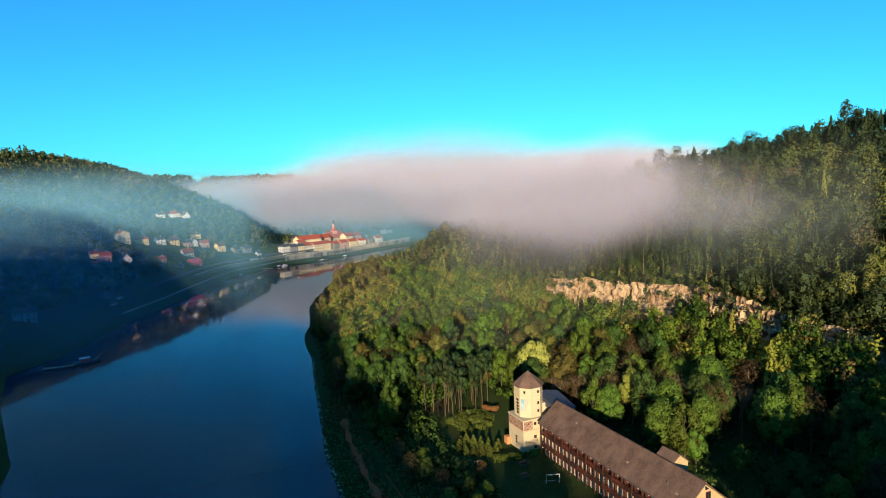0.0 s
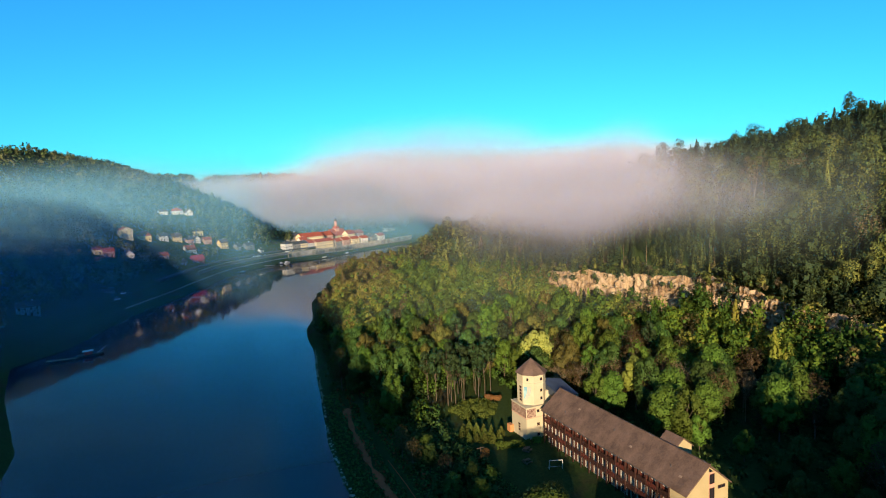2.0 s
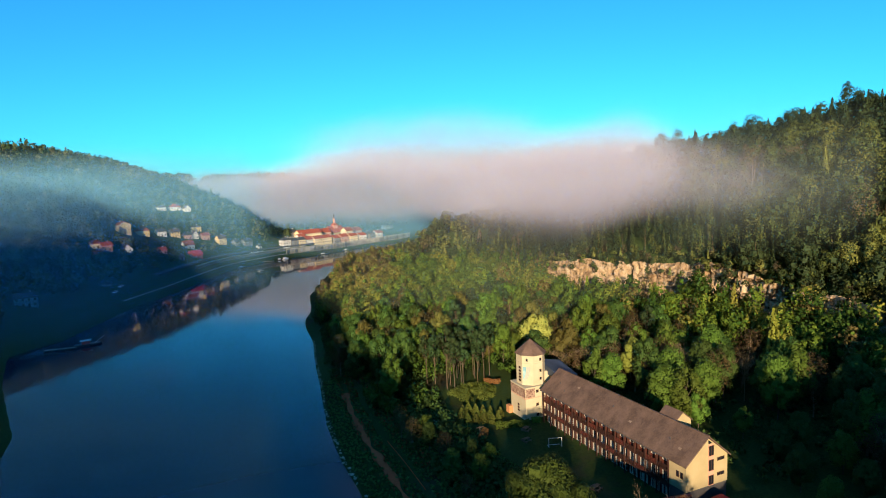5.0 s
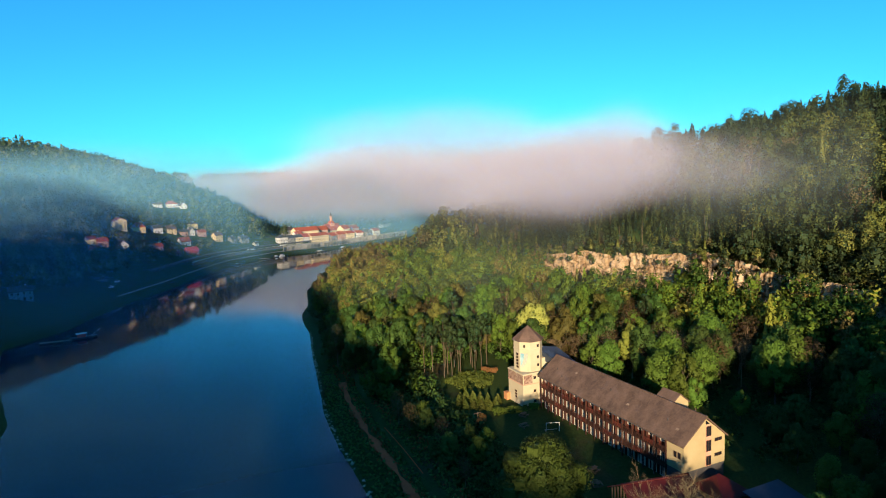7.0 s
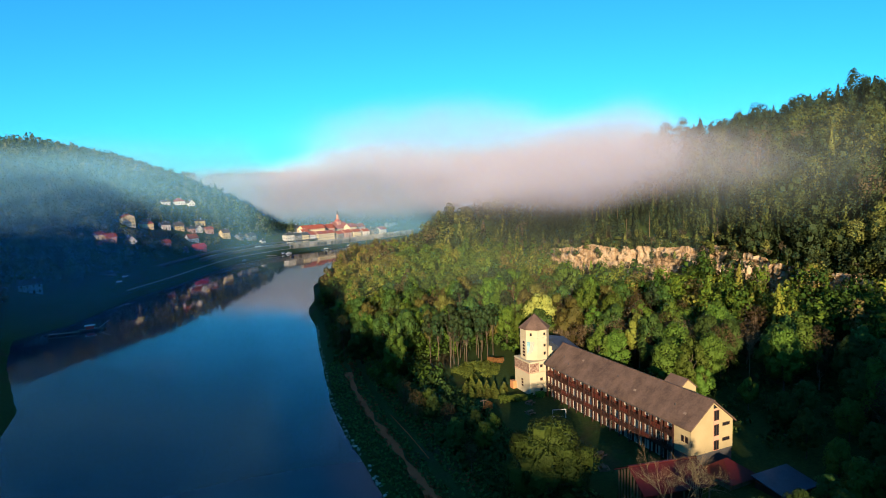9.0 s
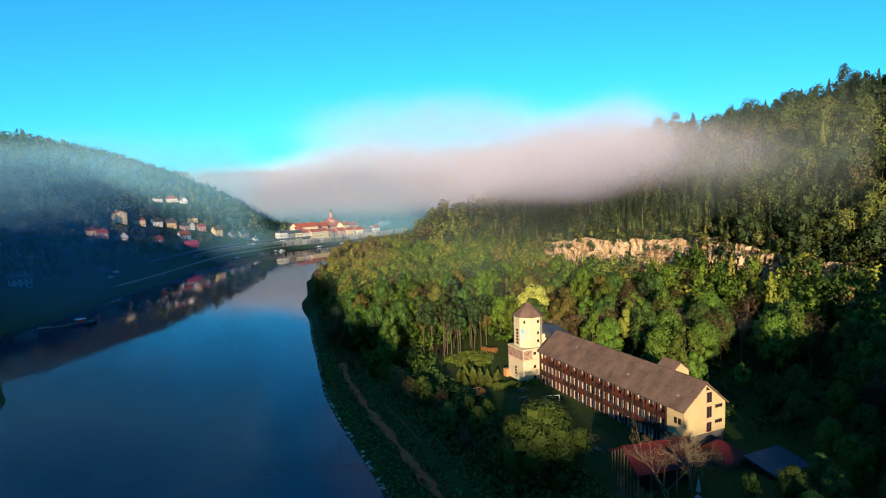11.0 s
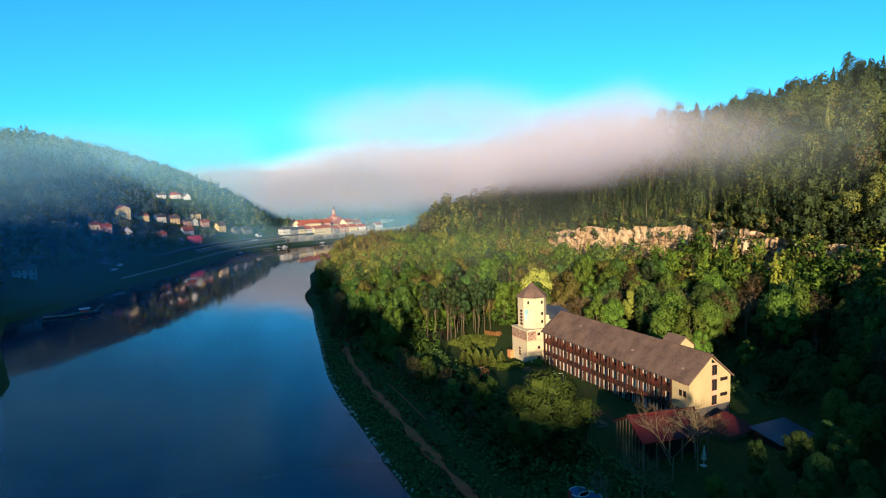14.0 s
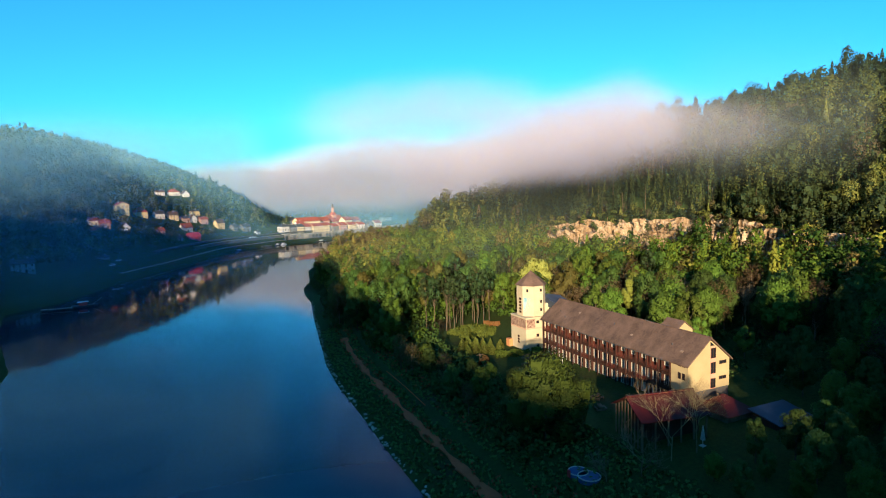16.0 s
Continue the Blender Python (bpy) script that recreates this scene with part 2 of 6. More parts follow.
# ---- mesh helpers ----
def mesh_of(name, verts, faces, material, smooth=False):
    me = bpy.data.meshes.new(name)
    me.from_pydata(verts, [], faces)
    me.materials.append(material)
    if smooth:
        me.shade_smooth()
    return me


def quads_mesh(name, pts, material, corners=4, out=None):
    """Loose leaves from an array (n, corners, 3)."""
    n = len(pts)
    me = bpy.data.meshes.new(name)
    me.vertices.add(n * corners)
    me.vertices.foreach_set("co", np.ascontiguousarray(pts, dtype=np.float32).ravel())
    me.loops.add(n * corners)
    me.loops.foreach_set("vertex_index", np.arange(n * corners, dtype=np.int32))
    me.polygons.add(n)
    me.polygons.foreach_set("loop_start", np.arange(0, n * corners, corners, dtype=np.int32))
    me.update(calc_edges=True)
    me.materials.append(material)
    if out is not None:
        at = me.attributes.new("outward", 'FLOAT_VECTOR', 'FACE')
        at.data.foreach_set("vector", np.ascontiguousarray(out, dtype=np.float32).ravel())
    return me


def part(name, bm, material, parent=None, label=""):
    me = bpy.data.meshes.new(name)
    bm.to_mesh(me)
    bm.free()
    me.materials.append(material)
    ob = new(name, me)
    ob.parent = parent
    if label:
        ob["label"] = label
    return ob


def piece(name, me, parent=None, at=(0, 0, 0), turn=0.0, label=""):
    ob = new(name, me)
    ob.parent = parent
    ob.matrix_basis = Matrix.Translation(at) @ Matrix.Rotation(turn, 4, 'Z')
    if label:
        ob["label"] = label
    return ob


def add_box(bm, x0, y0, z0, x1, y1, z1, bevel=0.0):
    m = Matrix.Translation(((x0 + x1) / 2, (y0 + y1) / 2, (z0 + z1) / 2)) @ Matrix.Diagonal((abs(x1 - x0), abs(y1 - y0), abs(z1 - z0), 1))
    got = bmesh.ops.create_cube(bm, size=1, matrix=m)
    if bevel:
        edges = list({e for v in got["verts"] for e in v.link_edges})
        bmesh.ops.bevel(bm, geom=edges, offset=bevel, segments=1, affect='EDGES')


def box(x0, y0, z0, x1, y1, z1, bevel=0.0):
    bm = bmesh.new()
    add_box(bm, x0, y0, z0, x1, y1, z1, bevel)
    return bm


def prism(outline, z0, z1, bm=None):
    """An upright block over a plan outline given anticlockwise."""
    bm = bm or bmesh.new()
    lo = [bm.verts.new((x, y, z0)) for x, y in outline]
    hi = [bm.verts.new((x, y, z1)) for x, y in outline]
    n = len(outline)
    bm.faces.new(lo[::-1])
    bm.faces.new(hi)
    for i in range(n):
        bm.faces.new((lo[i], lo[(i + 1) % n], hi[(i + 1) % n], hi[i]))
    return bm


def solid(verts, faces, bm=None):
    bm = bm or bmesh.new()
    vs = [bm.verts.new(v) for v in verts]
    for f in faces:
        bm.faces.new([vs[i] for i in f])
    return bm


# ---- the lie of the land ----
RIGHT_BANK = [(1500, -260), (500, -215), (180, -150), (70, -95), (33, -30), (28, 20), (28.6, 78), (28.6, 93), (29.3, 118), (29.3, 132), (31, 156), (35.5, 186), (41, 224), (44, 240), (46.3, 256), (46.9, 268), (48, 281), (51, 297), (58, 318),
              (66.6, 367), (84, 412), (120, 466), (178, 522), (270, 575), (420, 640), (900, 760), (2600, 1000)]
LEFT_BANK = [(1500, -370), (500, -325), (160, -260), (20, -160), (-30, -50), (-43, 30), (-44.5, 100), (-49, 190), (-66, 250), (-75, 296), (-57, 321), (-36, 389), (-9, 446), (9, 491), (31, 541),
             (44, 562), (86, 603), (129, 617), (160, 640), (235, 690), (400, 770), (900, 890), (2600, 1130)]
CLIFF_LINE = [(150, -400), (146, 20), (147, 70), (150, 106), (156, 142), (146, 180), (142, 197), (148, 230), (152, 275), (146, 305), (128, 350), (142, 410), (205, 470), (300, 520), (900, 720)]


def side(P, line):
    """Distance to a line of points, positive to its right."""
    best = np.full(len(P), 1e12)
    sign = np.ones(len(P))
    for (ax, ay), (bx, by) in zip(line[:-1], line[1:]):
        d = np.array((bx - ax, by - ay), float)
        q = P - (ax, ay)
        s = np.clip((q @ d) / (d @ d), 0, 1)
        off = q - s[:, None] * d
        r = (off ** 2).sum(1)
        c = d[1] * q[:, 0] - d[0] * q[:, 1]
        near = r < best
        best = np.where(near, r, best)
        sign = np.where(near, np.sign(c), sign)
    return np.sqrt(best) * sign


def wave(P, size, seed):
    """Smooth irregular waves, about -1 to 1."""
    r = np.random.RandomState(seed)
    out = 0
    for k in range(5):
        a = r.rand() * 6.28
        f = 6.28 / size * (0.6 + 1.1 * r.rand())
        out = out + np.sin(P[:, 0] * f * math.cos(a) + P[:, 1] * f * math.sin(a) + r.rand() * 6.28)
    return out / 3.2


def height(P):
    P = np.atleast_2d(np.asarray(P, float))
    x, y = P[:, 0], P[:, 1]
    dr, dl, e = side(P, RIGHT_BANK), -side(P, LEFT_BANK), side(P, CLIFF_LINE)
    low = np.interp(dr, [-8, -1, 0, 2, 6, 13, 24, 42, 60, 100, 130], [-3, -0.6, -0.1, 0.9, 2.7, 3.3, 5.4, 7.3, 7.8, 13, 17])
    cap = np.interp(y, [-100, 60, 150, 176, 215, 250, 300, 345, 400, 470, 560], [95, 92, 87.5, 79, 69, 60, 48, 36, 27, 12, 6])
    rise = np.interp(y, [40, 90, 130, 200, 230, 270, 320], [13, 15, 19, 18, 13, 7, 1])
    hill = low + np.interp(e, [-1.0, 4.0], [0, 1]) * rise + np.interp(e, [4, 17, 30, 50, 75, 140], [0, 11, 22, 32, 47, 68])
    right = np.where(e > -1, np.minimum(hill, np.maximum(cap, low)), low)
    right = np.where(e > 4, right + wave(P, 60, 3) * np.clip((e - 4) / 40, 0, 1) * 1.8, right)
    prof = np.interp(dl, [-8, -1, 0, 4, 14, 20, 30, 60, 100, 200, 300, 420], [-3, -0.6, -0.1, 2, 4.2, 7, 11, 27, 46, 90, 125, 150])
    prof = prof * np.where(dl > 20, 1 - 0.30 * np.interp(y, [380, 520], [1, 0]) * np.interp(dl, [20, 50, 140, 260], [0, 1, 1, 0]), 1)
    capl = np.interp(x, [-160, -75, -20, 32, 85, 130, 900], [122, 104, 82, 56, 18, 10, 10])
    # Out-of-view land beside and behind the camera, raised and steepened to cast shade.
    capl = np.where(y < 250, np.interp(y, [-100, 0, 200, 250], [CREST_BEHIND, 140, 140, 122]), capl)
    prof = np.where(dl > 14, prof * np.interp(y, [-160, -140, -120, -90, STEEP_FROM, STEEP_TO], [1, 1.55, 2.2, STEEP, STEEP, 1]), prof)
    left = np.minimum(prof, capl)
    # Unseen humps and dips added behind the camera to shift the shadow edge.
    across = 0.866 * x - 0.5 * y
    behind = np.interp(y, [-150, -110, -60, 0], [0, 1, 1, 0])
    left = left + behind * (9.0 * np.exp(-((across + 34) / 15) ** 2) - 15 * np.exp(-((across + 100) / 20) ** 2) + 4.0 * np.exp(-((across - 60) / 14) ** 2) + 0.5 * np.exp(-((across - 30) / 8) ** 2))
    left = left + wave(P, 70, 5) * np.clip((dl - 60) / 60, 0, 1) * 4
    back = np.interp(np.hypot(x - 200, y - 500), [300, 520, 900, 1500], [0, 60, 95, 120]) * np.clip((x + 60) / 120, 0, 1) * np.clip((y - 700) / 120, 0, 1)
    left = np.maximum(left, back)
    mesa = 128 * np.clip((y - 1750) / 200, 0, 1) * np.clip((150 - x + 0.05 * (y - 1800)) / 160, 0, 1)
    left = np.maximum(left, mesa)
    z = np.where(dr > 0, right, np.where(dl > 0, left, np.maximum(low, np.minimum(prof, 0))))
    return np.where((dr <= 0) & (dl <= 0), np.minimum(z, -0.1), z)


# Crest and steepness of that unseen land, set by the shadow it throws.
CREST_BEHIND = 115.3
STEEP, STEEP_FROM, STEEP_TO = 2.8, -20.0, 40.0


def ground_z(x, y):
    return float(height([(x, y)])[0])


def build_ground():
    def spread(a, b, step, far, n):
        mid = np.arange(a, b + step, step)
        grow = np.geomspace(step, far, n).cumsum()
        return np.concatenate([(a - grow)[::-1], mid, b + grow])
    xs = spread(-260, 320, 4.0, 420, 24)
    ys = np.concatenate([np.arange(-400, -20, 10.0), spread(-20, 720, 4.0, 420, 24)])
    ys = np.sort(ys)
    X, Y = np.meshgrid(xs, ys)
    P = np.stack([X.ravel(), Y.ravel()], 1)
    Z = height(P)
    nx, ny = len(xs), len(ys)
    i = (np.arange(ny - 1)[:, None] * nx + np.arange(nx - 1)[None, :]).ravel()
    faces = np.stack([i, i + 1, i + 1 + nx, i + nx], 1)
    me = bpy.data.meshes.new("ground")
    me.from_pydata(np.column_stack([P, Z]).tolist(), [], faces.tolist())
    me.materials.append(GROUND)
    me.shade_smooth()
    return tagged(new("ground", me), "grassy river banks and wooded valley slopes", "ground", kind="structure")


build_ground()
water_bm = bmesh.new()
bmesh.ops.create_grid(water_bm, x_segments=1, y_segments=1, size=4000, matrix=Matrix.Translation((0, 1500, 0)))
tagged(part("water", water_bm, WATER), "calm dark blue river reflecting sky and banks", "river", kind="structure")

# ---- trees ----
def leaf_quads(c, n, size, rng, wild=0.34):
    """Pointed leaf sprays at points c, facing about along n."""
    k = len(c)
    n = n + rng.normal(0, wild, (k, 3))
    n /= np.linalg.norm(n, axis=1)[:, None] + 1e-9
    a = np.cross(n, rng.normal(0, 1, (k, 3)))
    a /= np.linalg.norm(a, axis=1)[:, None] + 1e-9
    b = np.cross(n, a)
    s = (size * (0.6 + 0.8 * rng.rand(k)))[:, None]
    return np.stack([c - a * s * 0.62, c - b * s * 0.40 + a * s * 0.1, c + a * s * 0.62, c + b * s * 0.40 - a * s * 0.05], 1)


def core_quads(cen, rad, squash, rng):
    """Rounded inner masses of a crown, six facets to each lobe; gives corners and outward directions."""
    tmpl = []
    for axis in range(3):
        for sgn in (-1.0, 1.0):
            q = []
            for u, v in ((-1, -1), (1, -1), (1, 1), (-1, 1)):
                w = [0.0, 0.0, 0.0]
                w[axis], w[(axis + 1) % 3], w[(axis + 2) % 3] = sgn, u, v
                q.append(w)
            tmpl.append(q)
    tmpl = np.array(tmpl)
    tmpl /= np.linalg.norm(tmpl, axis=2)[:, :, None]
    k = len(cen)
    a = rng.rand(k) * 6.2832
    rot = np.zeros((k, 3, 3))
    rot[:, 0, 0], rot[:, 0, 1], rot[:, 1, 0], rot[:, 1, 1], rot[:, 2, 2] = np.cos(a), -np.sin(a), np.sin(a), np.cos(a), 1
    d = np.einsum('kij,fcj->kfci', rot, tmpl)
    pts = cen[:, None, None, :] + d * (rad[:, None, None] * (0.70 + 0.5 * rng.rand(k, 6, 4)))[:, :, :, None] * squash
    return pts.reshape(-1, 4, 3), d.mean(2).reshape(-1, 3)


def soft_out(c, n, low, H):
    """Outward direction: half of the lobe, half of the whole crown."""
    w = c - (0, 0, (low * 1.4 + H) / 2.4)
    w = w / (np.linalg.norm(w, axis=1)[:, None] + 1e-9)
    o = w * 0.55 + n * 0.45
    return o / (np.linalg.norm(o, axis=1)[:, None] + 1e-9)


def crown_points(rng, R, z0, z1, lobes, count, spread=0.62):
    """Leaves on the outer skin of many overlapping lobes; the crown is widest below its middle."""
    zc, rz = (z0 + z1) / 2, (z1 - z0) / 2
    tall = min(1.25, rz / R)
    d = rng.normal(0, 1, (lobes, 3))
    d /= np.linalg.norm(d, axis=1)[:, None]
    rad = spread * (0.62 + 0.38 * rng.rand(lobes) ** 0.6)
    girth = R * (1.0 - 0.26 * np.clip(d[:, 2], 0, 1) - 0.10 * np.clip(-d[:, 2], 0, 1))
    cen = np.stack([d[:, 0] * rad * girth, d[:, 1] * rad * girth, d[:, 2] * rad * rz + zc], 1)
    lr = R * (0.15 + 0.22 * rng.rand(lobes))
    many = int(count * 2.6)
    pick = rng.randint(0, lobes, many)
    n = rng.normal(0, 1, (many, 3))
    n[:, 2] += 0.25
    n /= np.linalg.norm(n, axis=1)[:, None]
    c = cen[pick] + n * (lr[pick] * (0.86 + 0.30 * rng.rand(many)))[:, None] * (1, 1, tall)
    free = np.ones(many, bool)
    for q, r in zip(cen, lr):
        free &= np.linalg.norm((c - q) / (1, 1, tall), axis=1) > r * 0.82
    c, n = c[free][:count], n[free][:count]
    core = core_quads(cen, lr * 0.60, (1, 1, tall), rng)
    return c, n, cen, core


def limb(verts, faces, p, q, r0, r1, sides=5):
    p, q = Vector(p), Vector(q)
    ax = (q - p).normalized()
    u = ax.orthogonal().normalized()
    v = ax.cross(u)
    k = len(verts)
    for c, r in ((p, r0), (q, r1)):
        for i in range(sides):
            a = 6.2832 * i / sides
            verts.append(tuple(c + u * math.cos(a) * r + v * math.sin(a) * r))
    for i in range(sides):
        j = (i + 1) % sides
        faces.append((k + i, k + j, k + sides + j, k + sides + i))


def trunk_mesh(name, rng, H, r, targets, material, lean=0.4):
    verts, faces = [], []
    pts = [Vector((0, 0, -1.2))]
    for k in range(1, 6):
        f = k / 5
        pts.append(Vector((rng.normal(0, lean) * f, rng.normal(0, lean) * f, H * f)))
    for k in range(5):
        limb(verts, faces, pts[k], pts[k + 1], r * (1 - 0.17 * k), r * (1 - 0.17 * (k + 1)), 7)
    for t in targets:
        t = Vector(t)
        k = min(4, max(1, int(5 * (t.z / H) * 0.62)))
        base = pts[k].lerp(pts[k + 1], rng.rand())
        mid = base.lerp(t, 0.5) + Vector((0, 0, -0.3))
        limb(verts, faces, base, mid, r * 0.38, r * 0.22)
        limb(verts, faces, mid, t, r * 0.22, r * 0.06)
    return mesh_of(name, verts, faces, material, True)


def broadleaf(seed, R, H, low, count, size, material, bark=BARK, lobes=40, spread=0.80):
    rng = np.random.RandomState(seed)
    c, n, cen, core = crown_points(rng, R, low, H, lobes, count, spread)
    quads, out = leaf_quads(c, n, size, rng), soft_out(c, n, low, H)
    if material is not LEAF_BUD:
        quads, out = np.concatenate([quads, core[0]]), np.concatenate([out, soft_out(core[0].mean(1), core[1], low, H)])
    crown = quads_mesh("crown", quads, material, out=out)
    return trunk_mesh("trunk", rng, H * 0.72, 0.012 * H + 0.04, cen[:9], bark), crown


def conifer(seed, R, H, low, count, size):
    rng = np.random.RandomState(seed)
    f = rng.rand(count) ** 0.7
    z = H - (H - low) * f
    tier = np.round(f * 11) / 11 * 0.75 + f * 0.25
    a = rng.rand(count) * 6.2832
    r = R * (0.06 + tier) * (0.35 + 0.65 * np.sqrt(rng.rand(count))) * (0.85 + 0.25 * np.sin(a * 5 + f * 30))
    c = np.stack([np.cos(a) * r, np.sin(a) * r, z - r * 0.25], 1)
    n = np.stack([np.cos(a) * 0.5, np.sin(a) * 0.5, np.full(count, 0.9)], 1)
    crown = quads_mesh("crown", leaf_quads(c, n, size, rng, 0.4), NEEDLE, out=n)
    return trunk_mesh("trunk", rng, H * 0.96, 0.013 * H + 0.04, [], BARK, 0.08), crown


def pine(seed, R, H, count, size):
    rng = np.random.RandomState(seed)
    c, n, cen, core = crown_points(rng, R, H * 0.42, H, 18, count, 0.7)
    crown = quads_mesh("crown", leaf_quads(c, n, size, rng), NEEDLE, out=n)
    return trunk_mesh("trunk", rng, H * 0.9, 0.007 * H + 0.03, cen[:8], BARK, 0.25), crown


def bare_mesh(seed, H, r, depth=5, spread=0.6):
    rng = random.Random(seed)
    verts, faces = [], []

    def grow(p, d, length, rad, level):
        q = p + d * length
        limb(verts, faces, p, q, rad, rad * 0.7, 6 if level > 2 else 4)
        if level == 0:
            return
        for _ in range(3 if level > 1 else 4):
            e = (d + Vector((rng.gauss(0, spread), rng.gauss(0, spread), rng.gauss(0.12, spread * 0.5)))).normalized()
            grow(p.lerp(q, rng.uniform(0.55, 1.0)), e, length * rng.uniform(0.6, 0.85), rad * 0.62, level - 1)
    grow(Vector((0, 0, -0.6)), Vector((0.03, 0.02, 1)).normalized(), H * 0.30, r, depth)
    return mesh_of("trunk", verts, faces, BARK_TWIG, True)


KINDS = {
    "fresh": [broadleaf(11, 4.6, 15.5, 1.0, 4200, 0.40, LEAF_FRESH), broadleaf(12, 4.0, 17.0, 1.2, 4200, 0.40, LEAF_FRESH), broadleaf(13, 5.2, 14.0, 1.0, 4400, 0.40, LEAF_FRESH)],
    "deep": [broadleaf(21, 4.8, 15.0, 1.2, 4200, 0.40, LEAF_DEEP), broadleaf(22, 4.2, 16.5, 1.2, 4200, 0.40, LEAF_DEEP)],
    "olive": [broadleaf(31, 4.8, 15.0, 1.0, 4000, 0.40, LEAF_OLIVE), broadleaf(32, 4.2, 16.5, 1.2, 4000, 0.40, LEAF_OLIVE)],
    "bud": [broadleaf(41, 4.2, 15.5, 3.0, 2400, 0.28, LEAF_BUD, BARK_PALE, 40, 0.85), broadleaf(42, 3.8, 14.0, 3.0, 2200, 0.28, LEAF_BUD, BARK_PALE, 40, 0.85)],
    "pine": [pine(51, 3.2, 18.0, 1700, 0.40), pine(52, 2.7, 17.0, 1600, 0.40)],
    "conifer": [conifer(61, 3.2, 17.0, 2.0, 1900, 0.6)],
}
WORDS = {
    "fresh": "leafy tree in fresh light green spring foliage", "deep": "dense dark green broadleaf tree in the riverside wood",
    "olive": "broadleaf tree with olive yellow young leaves", "bud": "brown budding tree still nearly leafless",
    "pine": "tall pine with bare trunk and dark needles", "conifer": "dark green pointed spruce in the wood",
}


def plant(kind, x, y, rng, scale=1.0, group="trees of the riverside wood", z=None):
    trunk, crown = rng.choice(KINDS[kind])
    tree = tagged(new("tree"), WORDS[kind], "tree", group)
    s = scale * rng.uniform(0.85, 1.15)
    tree.matrix_basis = Matrix.Translation((x, y, ground_z(x, y) if z is None else z)) @ Matrix.Rotation(rng.uniform(0, 6.28), 4, 'Z') @ Matrix.Diagonal((s, s, s * rng.uniform(0.9, 1.1), 1))
    piece("trunk", trunk, tree)
    piece("crown", crown, tree)
    return tree


def scatter(rng, x0, x1, y0, y1, step, jitter=0.42):
    pts = []
    y, row = y0, 0
    while y < y1:
        x = x0 + (step / 2 if row % 2 else 0)
        while x < x1:
            pts.append((x + rng.uniform(-1, 1) * step * jitter, y + rng.uniform(-1, 1) * step * jitter))
            x += step
        y += step * 0.87
        row += 1
    return np.array(pts)


def near_wood():
    """The riverside wood between bank and cliff, tree by tree."""
    rng = random.Random(5)
    P = scatter(rng, 35, 170, 28, 400, 6.9)
    dr, e = side(P, RIGHT_BANK), side(P, CLIFF_LINE)
    Z = height(P)
    rest = []
    for (x, y), d, c, z in zip(P, dr, e, Z):
        if c > -2.5 or d < (17 if y < 175 else 7 if y < 310 else 13):
            continue
        if 60 < x < 93 and y < 130 or 50 < x < 73 and 98 < y < 138:
            continue
        if 55 < x < 86 and 112 < y < 160 and x - 58 < (y - 90) * 0.6:
            continue
        if 44 < x < 58 and 96 < y < 150:
            continue
        if y < 95 and x < 64:
            continue
        if x < 105 and y < 66:
            continue
        if 92 < x < 113 and 60 < y < 88:
            continue
        near_edge = d < 30
        u = rng.random()
        if near_edge:
            kind = "deep" if u < 0.38 else "fresh" if u < 0.8 else "olive" if u < 0.9 else "bud"
        elif x > 104 and y < 100:
            kind = "deep" if u < 0.5 else "bud" if u < 0.8 else "fresh"
        elif 86 < x < 120 and 86 < y < 150:
            kind = "bud" if u < 0.30 else "fresh" if u < 0.72 else "olive" if u < 0.86 else "deep"
        elif c > -28:
            kind = "fresh" if u < 0.45 else "deep" if u < 0.7 else "olive" if u < 0.8 else "bud"
        else:
            kind = "fresh" if u < 0.38 else "deep" if u < 0.58 else "olive" if u < 0.72 else "bud" if u < 0.9 else "pine" if u < 0.97 else "conifer"
        if y > 235:
            continue
        if y > 222 or x > 128:
            rest.append((x, y, z, kind))
            continue
        plant(kind, x, y, rng, 0.9)
    return rest


